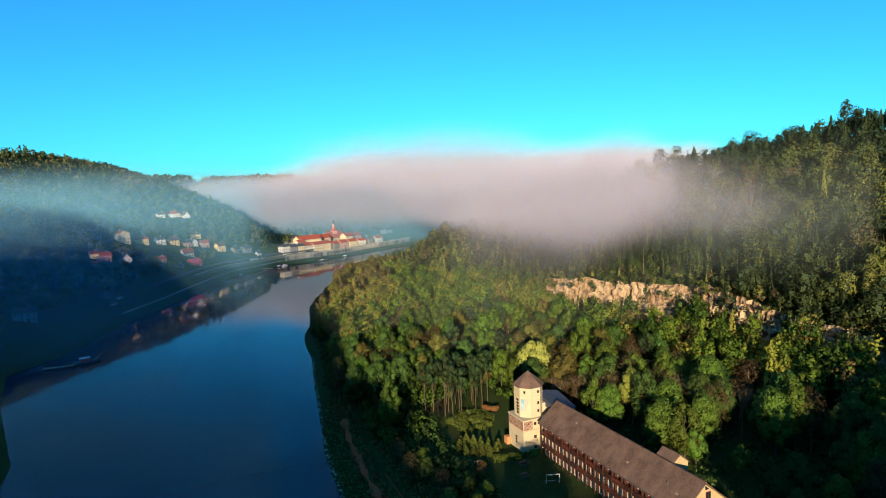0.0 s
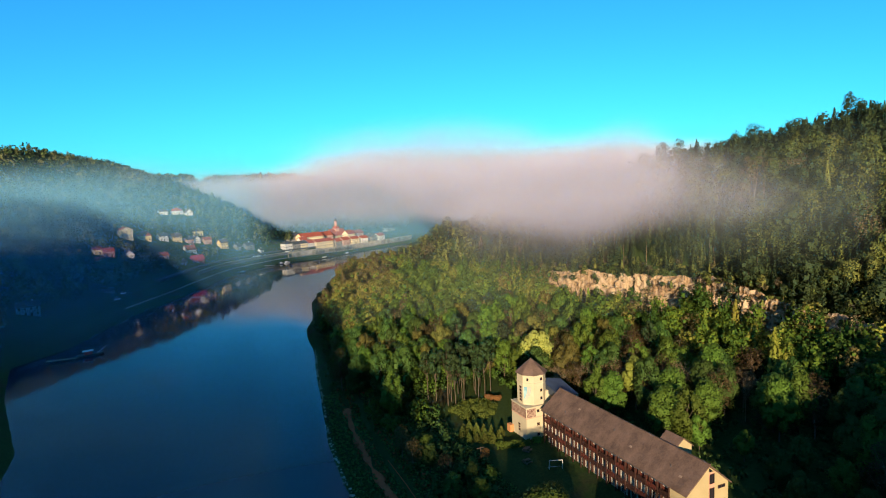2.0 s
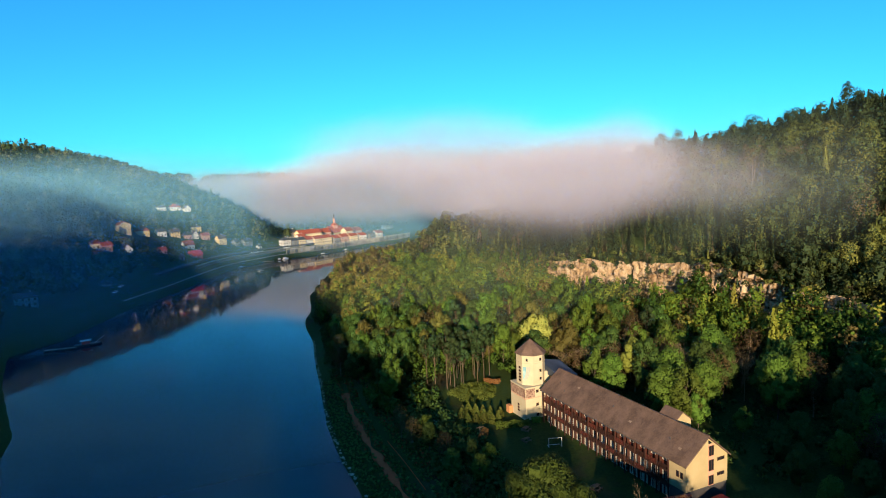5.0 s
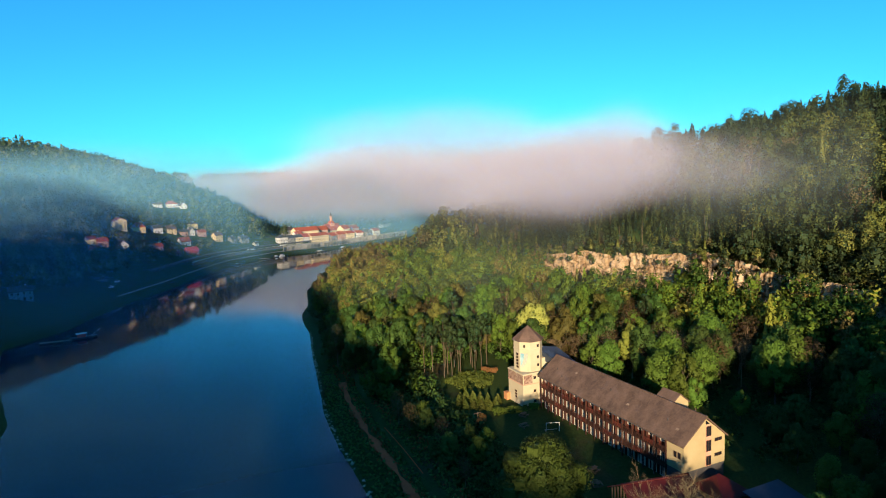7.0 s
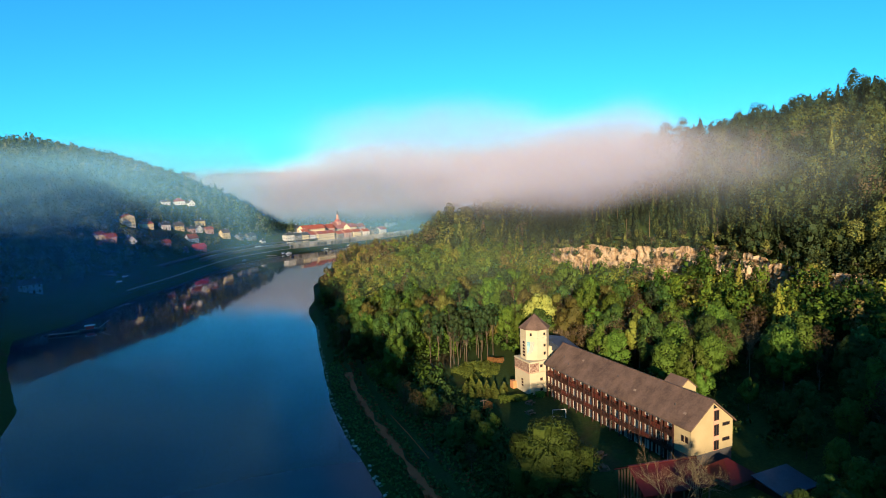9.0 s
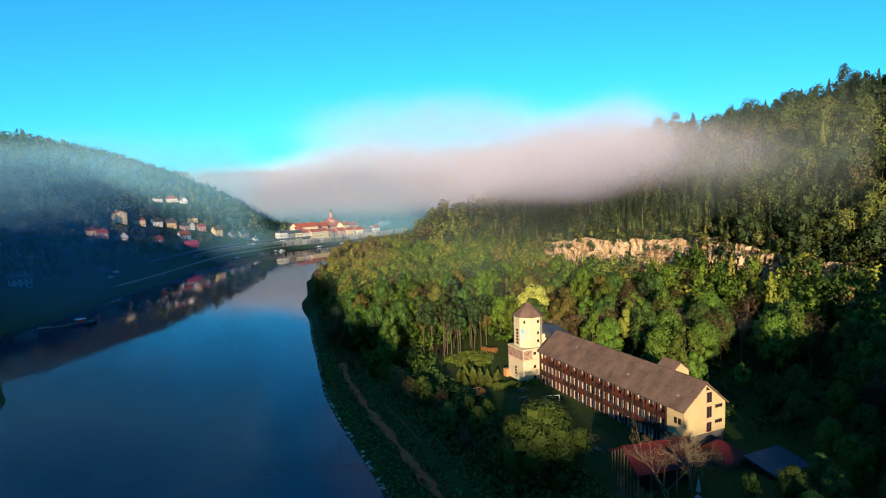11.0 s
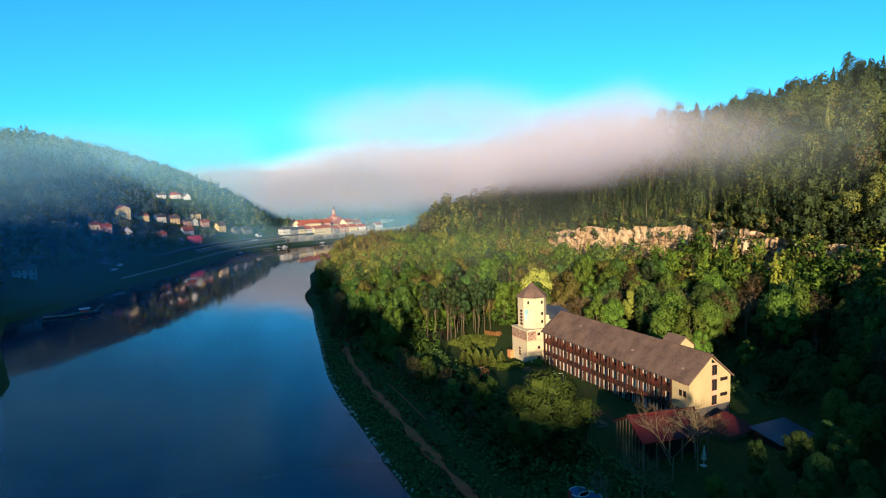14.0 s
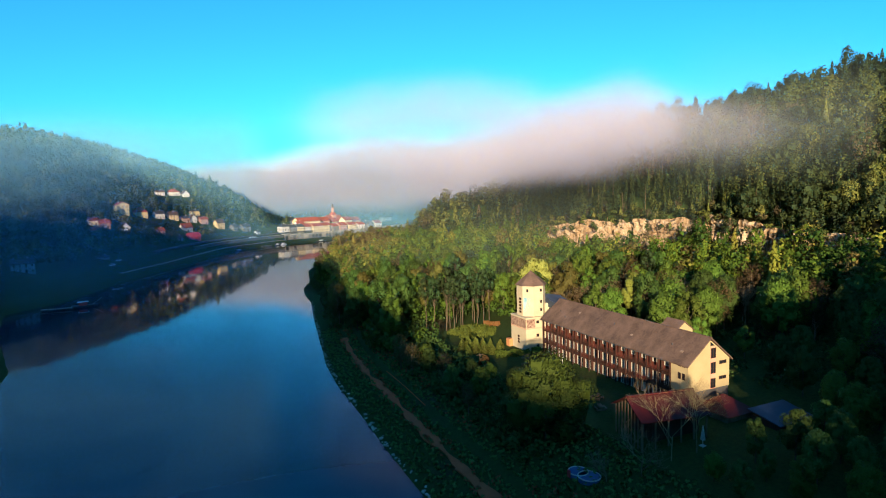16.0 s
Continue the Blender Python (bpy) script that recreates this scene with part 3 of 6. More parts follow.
def woods(name, label, P, Z, material, rng, leaves, hmin, hmax, rmin, rmax, size, pointed, tones=None):
    """Many far trees as one mesh of leaf sprays, rounded and pointed crowns mixed."""
    n = len(P)
    H = hmin + (hmax - hmin) * rng.rand(n)
    R = rmin + (rmax - rmin) * rng.rand(n)
    cone = rng.rand(n) < pointed
    R = np.where(cone, R * 0.74, R)
    H = np.where(cone, H * 1.02, H)
    lobes = 16
    b = rng.normal(0, 1, (n, lobes, 3))
    b /= np.linalg.norm(b, axis=2)[:, :, None]
    b *= (0.46 + 0.30 * rng.rand(n, lobes))[:, :, None]
    b[:, :, :2] *= (1.0 - 0.25 * np.clip(b[:, :, 2:], 0, 1))
    br = 0.22 + 0.18 * rng.rand(n, lobes)
    t = np.repeat(np.arange(n), leaves * 2 if leaves > 60 else leaves)
    k = rng.randint(0, lobes, len(t))
    d = rng.normal(0, 1, (len(t), 3))
    d[:, 2] += 0.35
    d /= np.linalg.norm(d, axis=1)[:, None]
    q = b[t, k] + d * (br[t, k] * (0.84 + 0.30 * rng.rand(len(t))))[:, None]
    if leaves > 60:
        free = np.ones(len(t), bool)
        for j in range(lobes):
            free &= ((q - b[t, j]) ** 2).sum(1) > (br[t, j] * 0.80) ** 2
        free |= cone[t] & (rng.rand(len(t)) < 0.5)
        t, k, d, q = t[free], k[free], d[free], q[free]
    m = len(t)
    c = np.stack([q[:, 0] * R[t], q[:, 1] * R[t], H[t] * 0.56 + q[:, 2] * H[t] * 0.44], 1)
    f = rng.rand(m) ** 0.75
    a = rng.rand(m) * 6.2832
    rc = R[t] * f * (0.8 + 0.3 * np.sin(a * 4 + t))
    cc = np.stack([np.cos(a) * rc, np.sin(a) * rc, H[t] * (1 - 0.8 * f)], 1)
    dc = np.stack([np.cos(a), np.sin(a), np.full(m, 0.6)], 1)
    sel = cone[t][:, None]
    c, d = np.where(sel, cc, c), np.where(sel, dc, d)
    w = np.where(sel, d, c - np.stack([0 * a, 0 * a, H[t] * 0.45], 1))
    w = w / (np.linalg.norm(w, axis=1)[:, None] + 1e-9)
    c = c + np.column_stack([P, Z])[t]
    quads, out = leaf_quads(c, d, size, rng, 0.32), w * 0.55 + d * 0.45
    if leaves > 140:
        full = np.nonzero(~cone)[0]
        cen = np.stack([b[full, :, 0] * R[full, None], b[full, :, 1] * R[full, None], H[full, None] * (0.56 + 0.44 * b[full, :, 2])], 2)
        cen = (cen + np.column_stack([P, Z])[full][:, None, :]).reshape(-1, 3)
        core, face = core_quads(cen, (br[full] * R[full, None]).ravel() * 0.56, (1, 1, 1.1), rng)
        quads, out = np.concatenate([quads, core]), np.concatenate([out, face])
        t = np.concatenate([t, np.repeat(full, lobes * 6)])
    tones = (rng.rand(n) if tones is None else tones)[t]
    # Inner masses get a quarter of the tone: crown-depth shade put into colour.
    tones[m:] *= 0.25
    me = quads_mesh(name, quads, material, out=out)
    tone = me.attributes.new("tone", 'FLOAT', 'FACE')
    tone.data.foreach_set("value", tones.astype(np.float32))
    return tagged(new(name, me), label, "woods", kind="stuff")


def far_trunks(name, label, P, Z, material, rng, hmin, hmax, rmin, rmax):
    verts, faces = [], []
    for (x, y), z in zip(P, Z):
        h, r = rng.uniform(hmin, hmax), rng.uniform(rmin, rmax)
        lx, ly = rng.normal(0, 0.5, 2)
        limb(verts, faces, (x, y, z - 0.8), (x + lx, y + ly, z + h), r, r * 0.4, 5)
    return tagged(new(name, mesh_of(name, verts, faces, material, True)), label, "tree trunks", kind="stuff")


# ---- mist ----
AHEAD = Vector((0.40, 0.917))
ASIDE = Vector((0.917, -0.40))


def ease(v, a, b):
    """A smooth step from 0 at a to 1 at b."""
    k = np.clip((v - a) / (b - a), 0, 1)
    return k * k * (3 - 2 * k)


def mist(name, label, layers, material, density, nx=56, nz=18):
    """Upright veils across the valley; density tells how thick the mist is at a distance ahead, to the side and at a height."""
    verts, faces, dens = [], [], []
    u, v = np.meshgrid(np.linspace(0, 1, nx + 1), np.linspace(0, 1, nz + 1))
    for n, (ahead, a0, a1, z0, z1) in enumerate(layers):
        s, z = a0 + (a1 - a0) * u, z0 + (z1 - z0) * v
        far = ahead + 0.02 * ahead * np.sin(u * 7 + n) + 0.01 * ahead * np.sin(v * 5 + n * 2 + u * 11)
        k = len(verts)
        verts += np.stack([AHEAD.x * far + ASIDE.x * s, AHEAD.y * far + ASIDE.y * s, z], 2).reshape(-1, 3).tolist()
        rim = np.minimum(1, np.minimum(v, 1 - v) / 0.08) * np.minimum(1, np.minimum(u, 1 - u) / 0.05)
        dens += (density(ahead, s, z) * rim).ravel().tolist()
        i = (np.arange(nz)[:, None] * (nx + 1) + np.arange(nx)[None, :]).ravel() + k
        faces += np.stack([i, i + 1, i + nx + 2, i + nx + 1], 1).tolist()
    me = mesh_of(name, verts, faces, material, True)
    me.attributes.new("mist", 'FLOAT', 'POINT').data.foreach_set("value", dens)
    return tagged(new(name, me), label, "fog", kind="stuff")


def bank_density(ahead, s, z):
    """The fog lies on the wooded hill, thins out along its face and fills the valley behind the town."""
    t = s / ahead
    foot = np.interp(ahead, [150, 190, 240, 300, 500, 700, 1000], [47, 47, 46, 44, 38, 14, 12])
    crown = np.interp(ahead, [150, 190, 240, 360, 600, 1000], [86, 91, 97, 106, 108, 118])
    crown = crown + 6 * np.sin(t * 9 + ahead * 0.02) + np.where(ahead > 650, 18 * ease(t, -0.45, -0.05), -9 * ease(t, 0.30, 0.46))
    if ahead < 650:
        foot = foot + (72 - foot) * ease(-t, 0.0, 0.14)
        left = -0.10 - 0.26 * ease(ahead, 300, 480)
        across = ease(t, left, left + 0.36) * np.interp(t, [0.22, 0.32, 0.40, 0.50, 0.62, 0.74], [1, 1, 0.95, 0.85, 0.62, 0.0])
        foot = foot + 3 * ease(t, 0.26, 0.42)
        rise = 24 - 7 * (1 - ease(t, 0.22, 0.36))
    else:
        across = ease(t, -0.62, -0.36) * (0.8 + 0.2 * ease(t, -0.4, 0.0))
        rise = 36
    body = ease(z, foot - 4, foot + rise) * (1 - ease(z, crown - 48, crown)) * across
    wisps = ease(z, 66, 82) * (1 - ease(z, 84, 108)) * ease(t, -0.34, -0.12) * (1 - ease(t, 0.10, 0.3))
    return np.maximum(body, 0.34 * wisps) if 250 < ahead < 420 else body


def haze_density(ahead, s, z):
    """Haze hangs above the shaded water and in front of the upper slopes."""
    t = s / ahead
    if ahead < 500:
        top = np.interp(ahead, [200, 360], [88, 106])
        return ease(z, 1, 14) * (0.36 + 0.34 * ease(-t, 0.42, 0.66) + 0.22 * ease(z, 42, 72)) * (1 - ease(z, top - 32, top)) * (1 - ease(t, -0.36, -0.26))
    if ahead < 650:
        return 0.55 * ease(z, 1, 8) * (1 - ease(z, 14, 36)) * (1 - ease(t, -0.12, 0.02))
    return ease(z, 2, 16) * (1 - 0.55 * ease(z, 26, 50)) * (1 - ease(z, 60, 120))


mist("fog_bank", "bank of pale pink morning fog across the valley",
     [(d, -0.36 * d, 0.80 * d, 30, 132) for d in (142, 149, 156, 163, 170, 177, 184, 191, 200, 210, 221, 232, 243, 254, 266, 280, 296, 316, 340, 370, 410, 470, 540)]
     + [(d, -0.66 * d, 0.5 * d, 10, 172) for d in (716, 735, 760, 790, 830, 880, 950)], FOG, bank_density)
mist("slope_mist", "pale wisps of mist along the opposite slope",
     [(d, -0.98 * d, -0.30 * d, 62, 150) for d in (400, 440, 490)], FOG,
     lambda ahead, s, z: 0.14 * ease(z, 62, 92) * (1 - ease(z, 88, 118)) * (1 - ease(s / ahead, -0.55, -0.34)))
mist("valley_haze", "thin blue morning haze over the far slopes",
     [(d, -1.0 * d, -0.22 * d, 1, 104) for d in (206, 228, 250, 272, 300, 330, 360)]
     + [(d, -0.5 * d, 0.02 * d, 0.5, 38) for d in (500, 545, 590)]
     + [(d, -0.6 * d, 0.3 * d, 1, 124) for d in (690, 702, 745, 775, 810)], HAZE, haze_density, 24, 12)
mist("wood_haze", "faint morning haze over the riverside wood",
     [(d, -0.32 * d, 0.8 * d, 4, 100) for d in (138, 150, 162, 190, 230)], THIN,
     lambda ahead, s, z: ((ahead - 60) / 340 if ahead > 170 else 0.75 * ease(s / ahead, 0.28, 0.5)) * ease(z, 4 if ahead > 170 else 40, 24 if ahead > 170 else 62) * (1 - ease(z, 50, 98)) * ease(s / ahead, -0.1 - (ahead > 200) * 0.2, 0.1 - (ahead > 200) * 0.2), 24, 12)

# ---- the long house with the tower ----
def window_of(parent, cx, cy, cz, w, h, axis, frame_mat=FRAME_WHITE, bars=1, deep=0.06, curtain=False):
    """A framed window in a wall that faces -x (axis 'x') or -y (axis 'y')."""
    def bx(a0, z0, a1, z1, d0, d1):
        if axis == 'x':
            return (cx + d0, cy + a0, cz + z0, cx + d1, cy + a1, cz + z1)
        return (cx + a0, cy + d0, cz + z0, cx + a1, cy + d1, cz + z1)
    bm = bmesh.new()
    t = min(0.09, w * 0.12)
    for r in [(-w / 2, -h / 2, -w / 2 + t, h / 2), (w / 2 - t, -h / 2, w / 2, h / 2), (-w / 2 + t, h / 2 - t, w / 2 - t, h / 2), (-w / 2 + t, -h / 2, w / 2 - t, -h / 2 + t)]:
        add_box(bm, *bx(*r, -deep, 0.02))
    for k in range(bars):
        a = -w / 2 + w * (k + 1) / (bars + 1)
        add_box(bm, *bx(a - t / 2, -h / 2 + t, a + t / 2, h / 2 - t, -deep * 0.8, 0.015))
    win = part("window", bm, frame_mat, parent)
    part("pane", box(*bx(-w / 2 + t * 0.5, -h / 2 + t * 0.5, w / 2 - t * 0.5, h / 2 - t * 0.5, -0.02, 0.01)), GLASS, win)
    if curtain and w > 1:
        part("curtain", box(*bx(w / 2 - t - w * 0.16, -h / 2 + t, w / 2 - t, h / 2 - t, -0.035, -0.022)), CURTAIN, win, "white curtain")
    if curtain:
        part("curtain", box(*bx(-w / 2 + t, -h / 2 + t, -w / 2 + t + w * curtain, h / 2 - t, -0.035, -0.022)), CURTAIN, win, "white curtain")
    return win


SHINGLE_PALE = surface("patched_shingle", (0.15, 0.105, 0.08), (0.24, 0.18, 0.14), 0.8, 5.0, 0.9, 0.4, 0.03)
HX0, HX1, HY0, HY1 = 74.8, 84.6, 70.4, 114.0
DEEP = 0.9
Z_FOOT, Z_PLASTER, Z_EAVE, Z_RIDGE, RX = 7.2, 10.6, 15.7, 19.6, 79.7


def long_house():
    rng = random.Random(3)
    house = tagged(new("long_house"), "three-storey guest house with brown shingle roof and dark timber balconies", "house")
    # gable end with its plaster faces
    g = solid([(HX0, HY0, Z_PLASTER), (HX1, HY0, Z_PLASTER), (HX1, HY0, Z_EAVE), (RX, HY0, Z_RIDGE - 0.15), (HX0, HY0, Z_EAVE),
               (HX0, HY0 + 3.8, Z_PLASTER), (HX1, HY0 + 3.8, Z_PLASTER), (HX1, HY0 + 3.8, Z_EAVE), (RX, HY0 + 3.8, Z_RIDGE - 0.15), (HX0, HY0 + 3.8, Z_EAVE)],
              [(0, 1, 2, 3, 4), (9, 8, 7, 6, 5), (0, 4, 9, 5), (1, 6, 7, 2), (0, 5, 6, 1), (4, 3, 8, 9), (3, 2, 7, 8)])
    part("gable_block", g, PLASTER, house, "cream plastered gable end")
    part("plinth", box(HX0 + 0.1, HY0 + 0.1, Z_FOOT - 0.6, HX1 - 0.1, HY0 + 3.8, Z_PLASTER), SLATE, house, "dark basement storey")
    back = solid([(HX0 + DEEP, HY0 + 3.8, Z_FOOT - 0.6), (HX1, HY0 + 3.8, Z_FOOT - 0.6), (HX1, HY0 + 3.8, Z_EAVE), (RX, HY0 + 3.8, Z_RIDGE - 0.15), (HX0 + DEEP, HY0 + 3.8, Z_EAVE + 0.5),
                  (HX0 + DEEP, HY1, Z_FOOT - 0.6), (HX1, HY1, Z_FOOT - 0.6), (HX1, HY1, Z_EAVE), (RX, HY1, Z_RIDGE - 0.15), (HX0 + DEEP, HY1, Z_EAVE + 0.5)],
                 [(0, 1, 2, 3, 4), (9, 8, 7, 6, 5), (0, 4, 9, 5), (1, 6, 7, 2), (4, 3, 8, 9), (3, 2, 7, 8)])
    part("wall", back, RED_WOOD, house, "red-brown timber-clad wall")
    # roof: two slabs
    over, th = 0.55, 0.26
    sl = (Z_RIDGE - Z_EAVE) / (RX - HX0)
    for name, ex in (("roof_slope", HX0 - over), ("roof_slope", HX1 + over - 0.2)):
        dz = Z_EAVE - sl * over
        y0, y1 = HY0 - 0.45, HY1 + 0.3
        v = [(RX, y0, Z_RIDGE), (ex, y0, dz), (ex, y1, dz), (RX, y1, Z_RIDGE)]
        v += [(x, y, z + th) for x, y, z in v]
        part(name, solid(v, [(0, 1, 2, 3), (7, 6, 5, 4), (0, 4, 5, 1), (1, 5, 6, 2), (2, 6, 7, 3), (3, 7, 4, 0)]), SHINGLE, house, "brown weathered shingle slope")
    part("ridge_cap", box(RX - 0.18, HY0 - 0.45, Z_RIDGE + 0.2, RX + 0.18, HY1 + 0.3, Z_RIDGE + 0.36), SHINGLE, house)
    part("gutter", box(HX0 - over - 0.14, HY0 + 3.8, Z_EAVE - sl * over - 0.02, HX0 - over - 0.01, HY1 + 0.3, Z_EAVE - sl * over + 0.12), SLATE, house)
    # small things on the river-side slope: vent pipes, patched shingles, roof hatches
    slope = math.atan2(Z_RIDGE - Z_EAVE, RX - HX0)
    for k, (y, f) in enumerate(((110, 0.45), (104, 0.62), (99.5, 0.30), (92, 0.55), (86, 0.35), (81.5, 0.68), (76, 0.42), (73.2, 0.30), (95, 0.75), (107, 0.25))):
        x, z = HX0 + (RX - HX0) * f, Z_EAVE + (Z_RIDGE - Z_EAVE) * f + th
        if k % 3 == 0:
            vb = bmesh.new()
            bmesh.ops.create_cone(vb, segments=10, radius1=0.09, radius2=0.09, depth=0.5, cap_ends=True, matrix=Matrix.Translation((x, y, z + 0.1)))
            part("vent_pipe", vb, SLATE, house)
        else:
            pb = box(-0.22, -0.32, 0.0, 0.22, 0.32, 0.04)
            ob = part("roof_patch" if k % 3 == 1 else "roof_hatch", pb, SHINGLE_PALE if k % 3 == 1 else SHINGLE, house)
            ob.matrix_basis = Matrix.Translation((x, y, z)) @ Matrix.Rotation(-slope, 4, 'Y')
    # balconies: slabs, posts, railings and windows, bay by bay
    y0, y1, bays = HY0 + 3.8, HY1 - 0.2, 14
    step = (y1 - y0) / bays
    floors = [Z_FOOT, Z_FOOT + 2.8, Z_FOOT + 5.6]
    for k, z in enumerate(floors):
        part("balcony_slab", box(HX0 - 0.25, y0, z - 0.12, HX0 + DEEP, y1, z + 0.10), DARK_WOOD if k else CONCRETE, house)
    post_me = bpy.data.meshes.new("post")
    b = box(-0.11, -0.11, 0, 0.11, 0.11, Z_EAVE - Z_FOOT - 0.1)
    b.to_mesh(post_me)
    b.free()
    post_me.materials.append(DARK_WOOD)
    for i in range(bays + 1):
        piece("post", post_me, house, (HX0 - 0.12, y0 + 0.12 + i * (y1 - y0 - 0.24) / bays, Z_FOOT))
    divider = bpy.data.meshes.new("divider")
    b = box(DEEP * 0.55, -0.05, 0, DEEP, 0.05, Z_EAVE - Z_FOOT - 0.3)
    b.to_mesh(divider)
    b.free()
    divider.materials.append(DARK_WOOD)
    for i in range(1, bays):
        piece("divider", divider, house, (HX0, y0 + i * step, Z_FOOT + 0.1))
    for k, z in enumerate(floors):
        for i in range(bays):
            yc = y0 + (i + 0.5) * step
            if k:
                rail = bmesh.new()
                add_box(rail, HX0 - 0.20, yc - step / 2 + 0.14, z + 0.86, HX0 - 0.10, yc + step / 2 - 0.14, z + 0.96)
                for q in range(3):
                    add_box(rail, HX0 - 0.18, yc - step / 2 + 0.14, z + 0.20 + q * 0.22, HX0 - 0.14, yc + step / 2 - 0.14, z + 0.32 + q * 0.22)
                part("railing", rail, DARK_WOOD if (i + k) % 3 else RED_WOOD, house)
            low = 1.05 if k == 2 else 0.15
            hh = 2.25 if k < 2 else 2.3
            window_of(house, HX0 + DEEP - 0.01, yc + 0.38, z + (low + hh) / 2 + 0.05, 1.35, hh - low, 'x', bars=1, curtain=rng.choice([0.18, 0.3, 0.42, 0.6]))
            if k < 2:
                window_of(house, HX0 + DEEP - 0.01, yc - 0.80, z + 1.2, 0.62, 2.0, 'x', bars=0, curtain=rng.choice([0, 0.3, 0.7]))
    # gable stairwell glazing with salmon bands
    part("stair_band", box(79.95, HY0 - 0.05, Z_PLASTER, 81.25, HY0 + 0.02, 18.15), PLASTER_PINK, house, "salmon painted stair bay")
    for za, zb in ((10.75, 12.45), (13.3, 15.3), (16.05, 17.85)):
        window_of(house, 80.6, HY0 - 0.06, (za + zb) / 2, 1.15, zb - za, 'y', DARK_WOOD, 1)
    tri = solid([(79.95, HY0 - 0.04, 18.25), (80.9, HY0 - 0.04, 18.25), (79.95, HY0 - 0.04, 19.0), (79.95, HY0 + 0.02, 18.25), (80.9, HY0 + 0.02, 18.25), (79.95, HY0 + 0.02, 19.0)],
                [(0, 1, 2), (5, 4, 3), (0, 3, 4, 1), (1, 4, 5, 2), (2, 5, 3, 0)])
    part("attic_window", tri, GLASS, house)
    for z in (12.3, 15.05):
        window_of(house, 82.95, HY0 - 0.02, z, 1.7, 0.6, 'y', DARK_WOOD, 1)
    for z in (13.3, 15.35):
        for y in (72.25, 71.35):
            window_of(house, HX0 - 0.02, y, z, 0.62, 1.1 if z < 14 else 0.75, 'x', DARK_WOOD, 0)
    # lift housing behind the ridge
    x0, x1, ya, yb, zr = 79.9, 84.3, 78.3, 82.4, 20.75
    xm = (x0 + x1) / 2
    d = solid([(x0, ya, 14), (x1, ya, 14), (x1, ya, zr - 1.7), (xm, ya, zr), (x0, ya, zr - 1.7), (x0, yb, 14), (x1, yb, 14), (x1, yb, zr - 1.7), (xm, yb, zr), (x0, yb, zr - 1.7)],
              [(0, 1, 2, 3, 4), (9, 8, 7, 6, 5), (0, 4, 9, 5), (1, 6, 7, 2), (4, 3, 8, 9), (3, 2, 7, 8)])
    part("dormer", d, PLASTER, house, "cream plastered roof dormer")
    for ex in (x0 - 0.3, x1 + 0.3):
        dz = zr - 1.7 - 0.3 * 1.7 / (xm - x0)
        v = [(xm, ya - 0.25, zr), (ex, ya - 0.25, dz), (ex, yb, dz), (xm, yb, zr)]
        v += [(x, y, z + 0.2) for x, y, z in v]
        part("dormer_roof", solid(v, [(0, 1, 2, 3), (7, 6, 5, 4), (0, 4, 5, 1), (1, 5, 6, 2), (2, 6, 7, 3), (3, 7, 4, 0)]), SHINGLE, house)
    return house


long_house()


def ring(cx, cy, r, n=8, turn=0.3927):
    return [(cx + r * math.cos(turn + 6.283185 * k / n), cy + r * math.sin(turn + 6.283185 * k / n)) for k in range(n)]


TX, TY, TR = 75.6, 120.6, 3.55


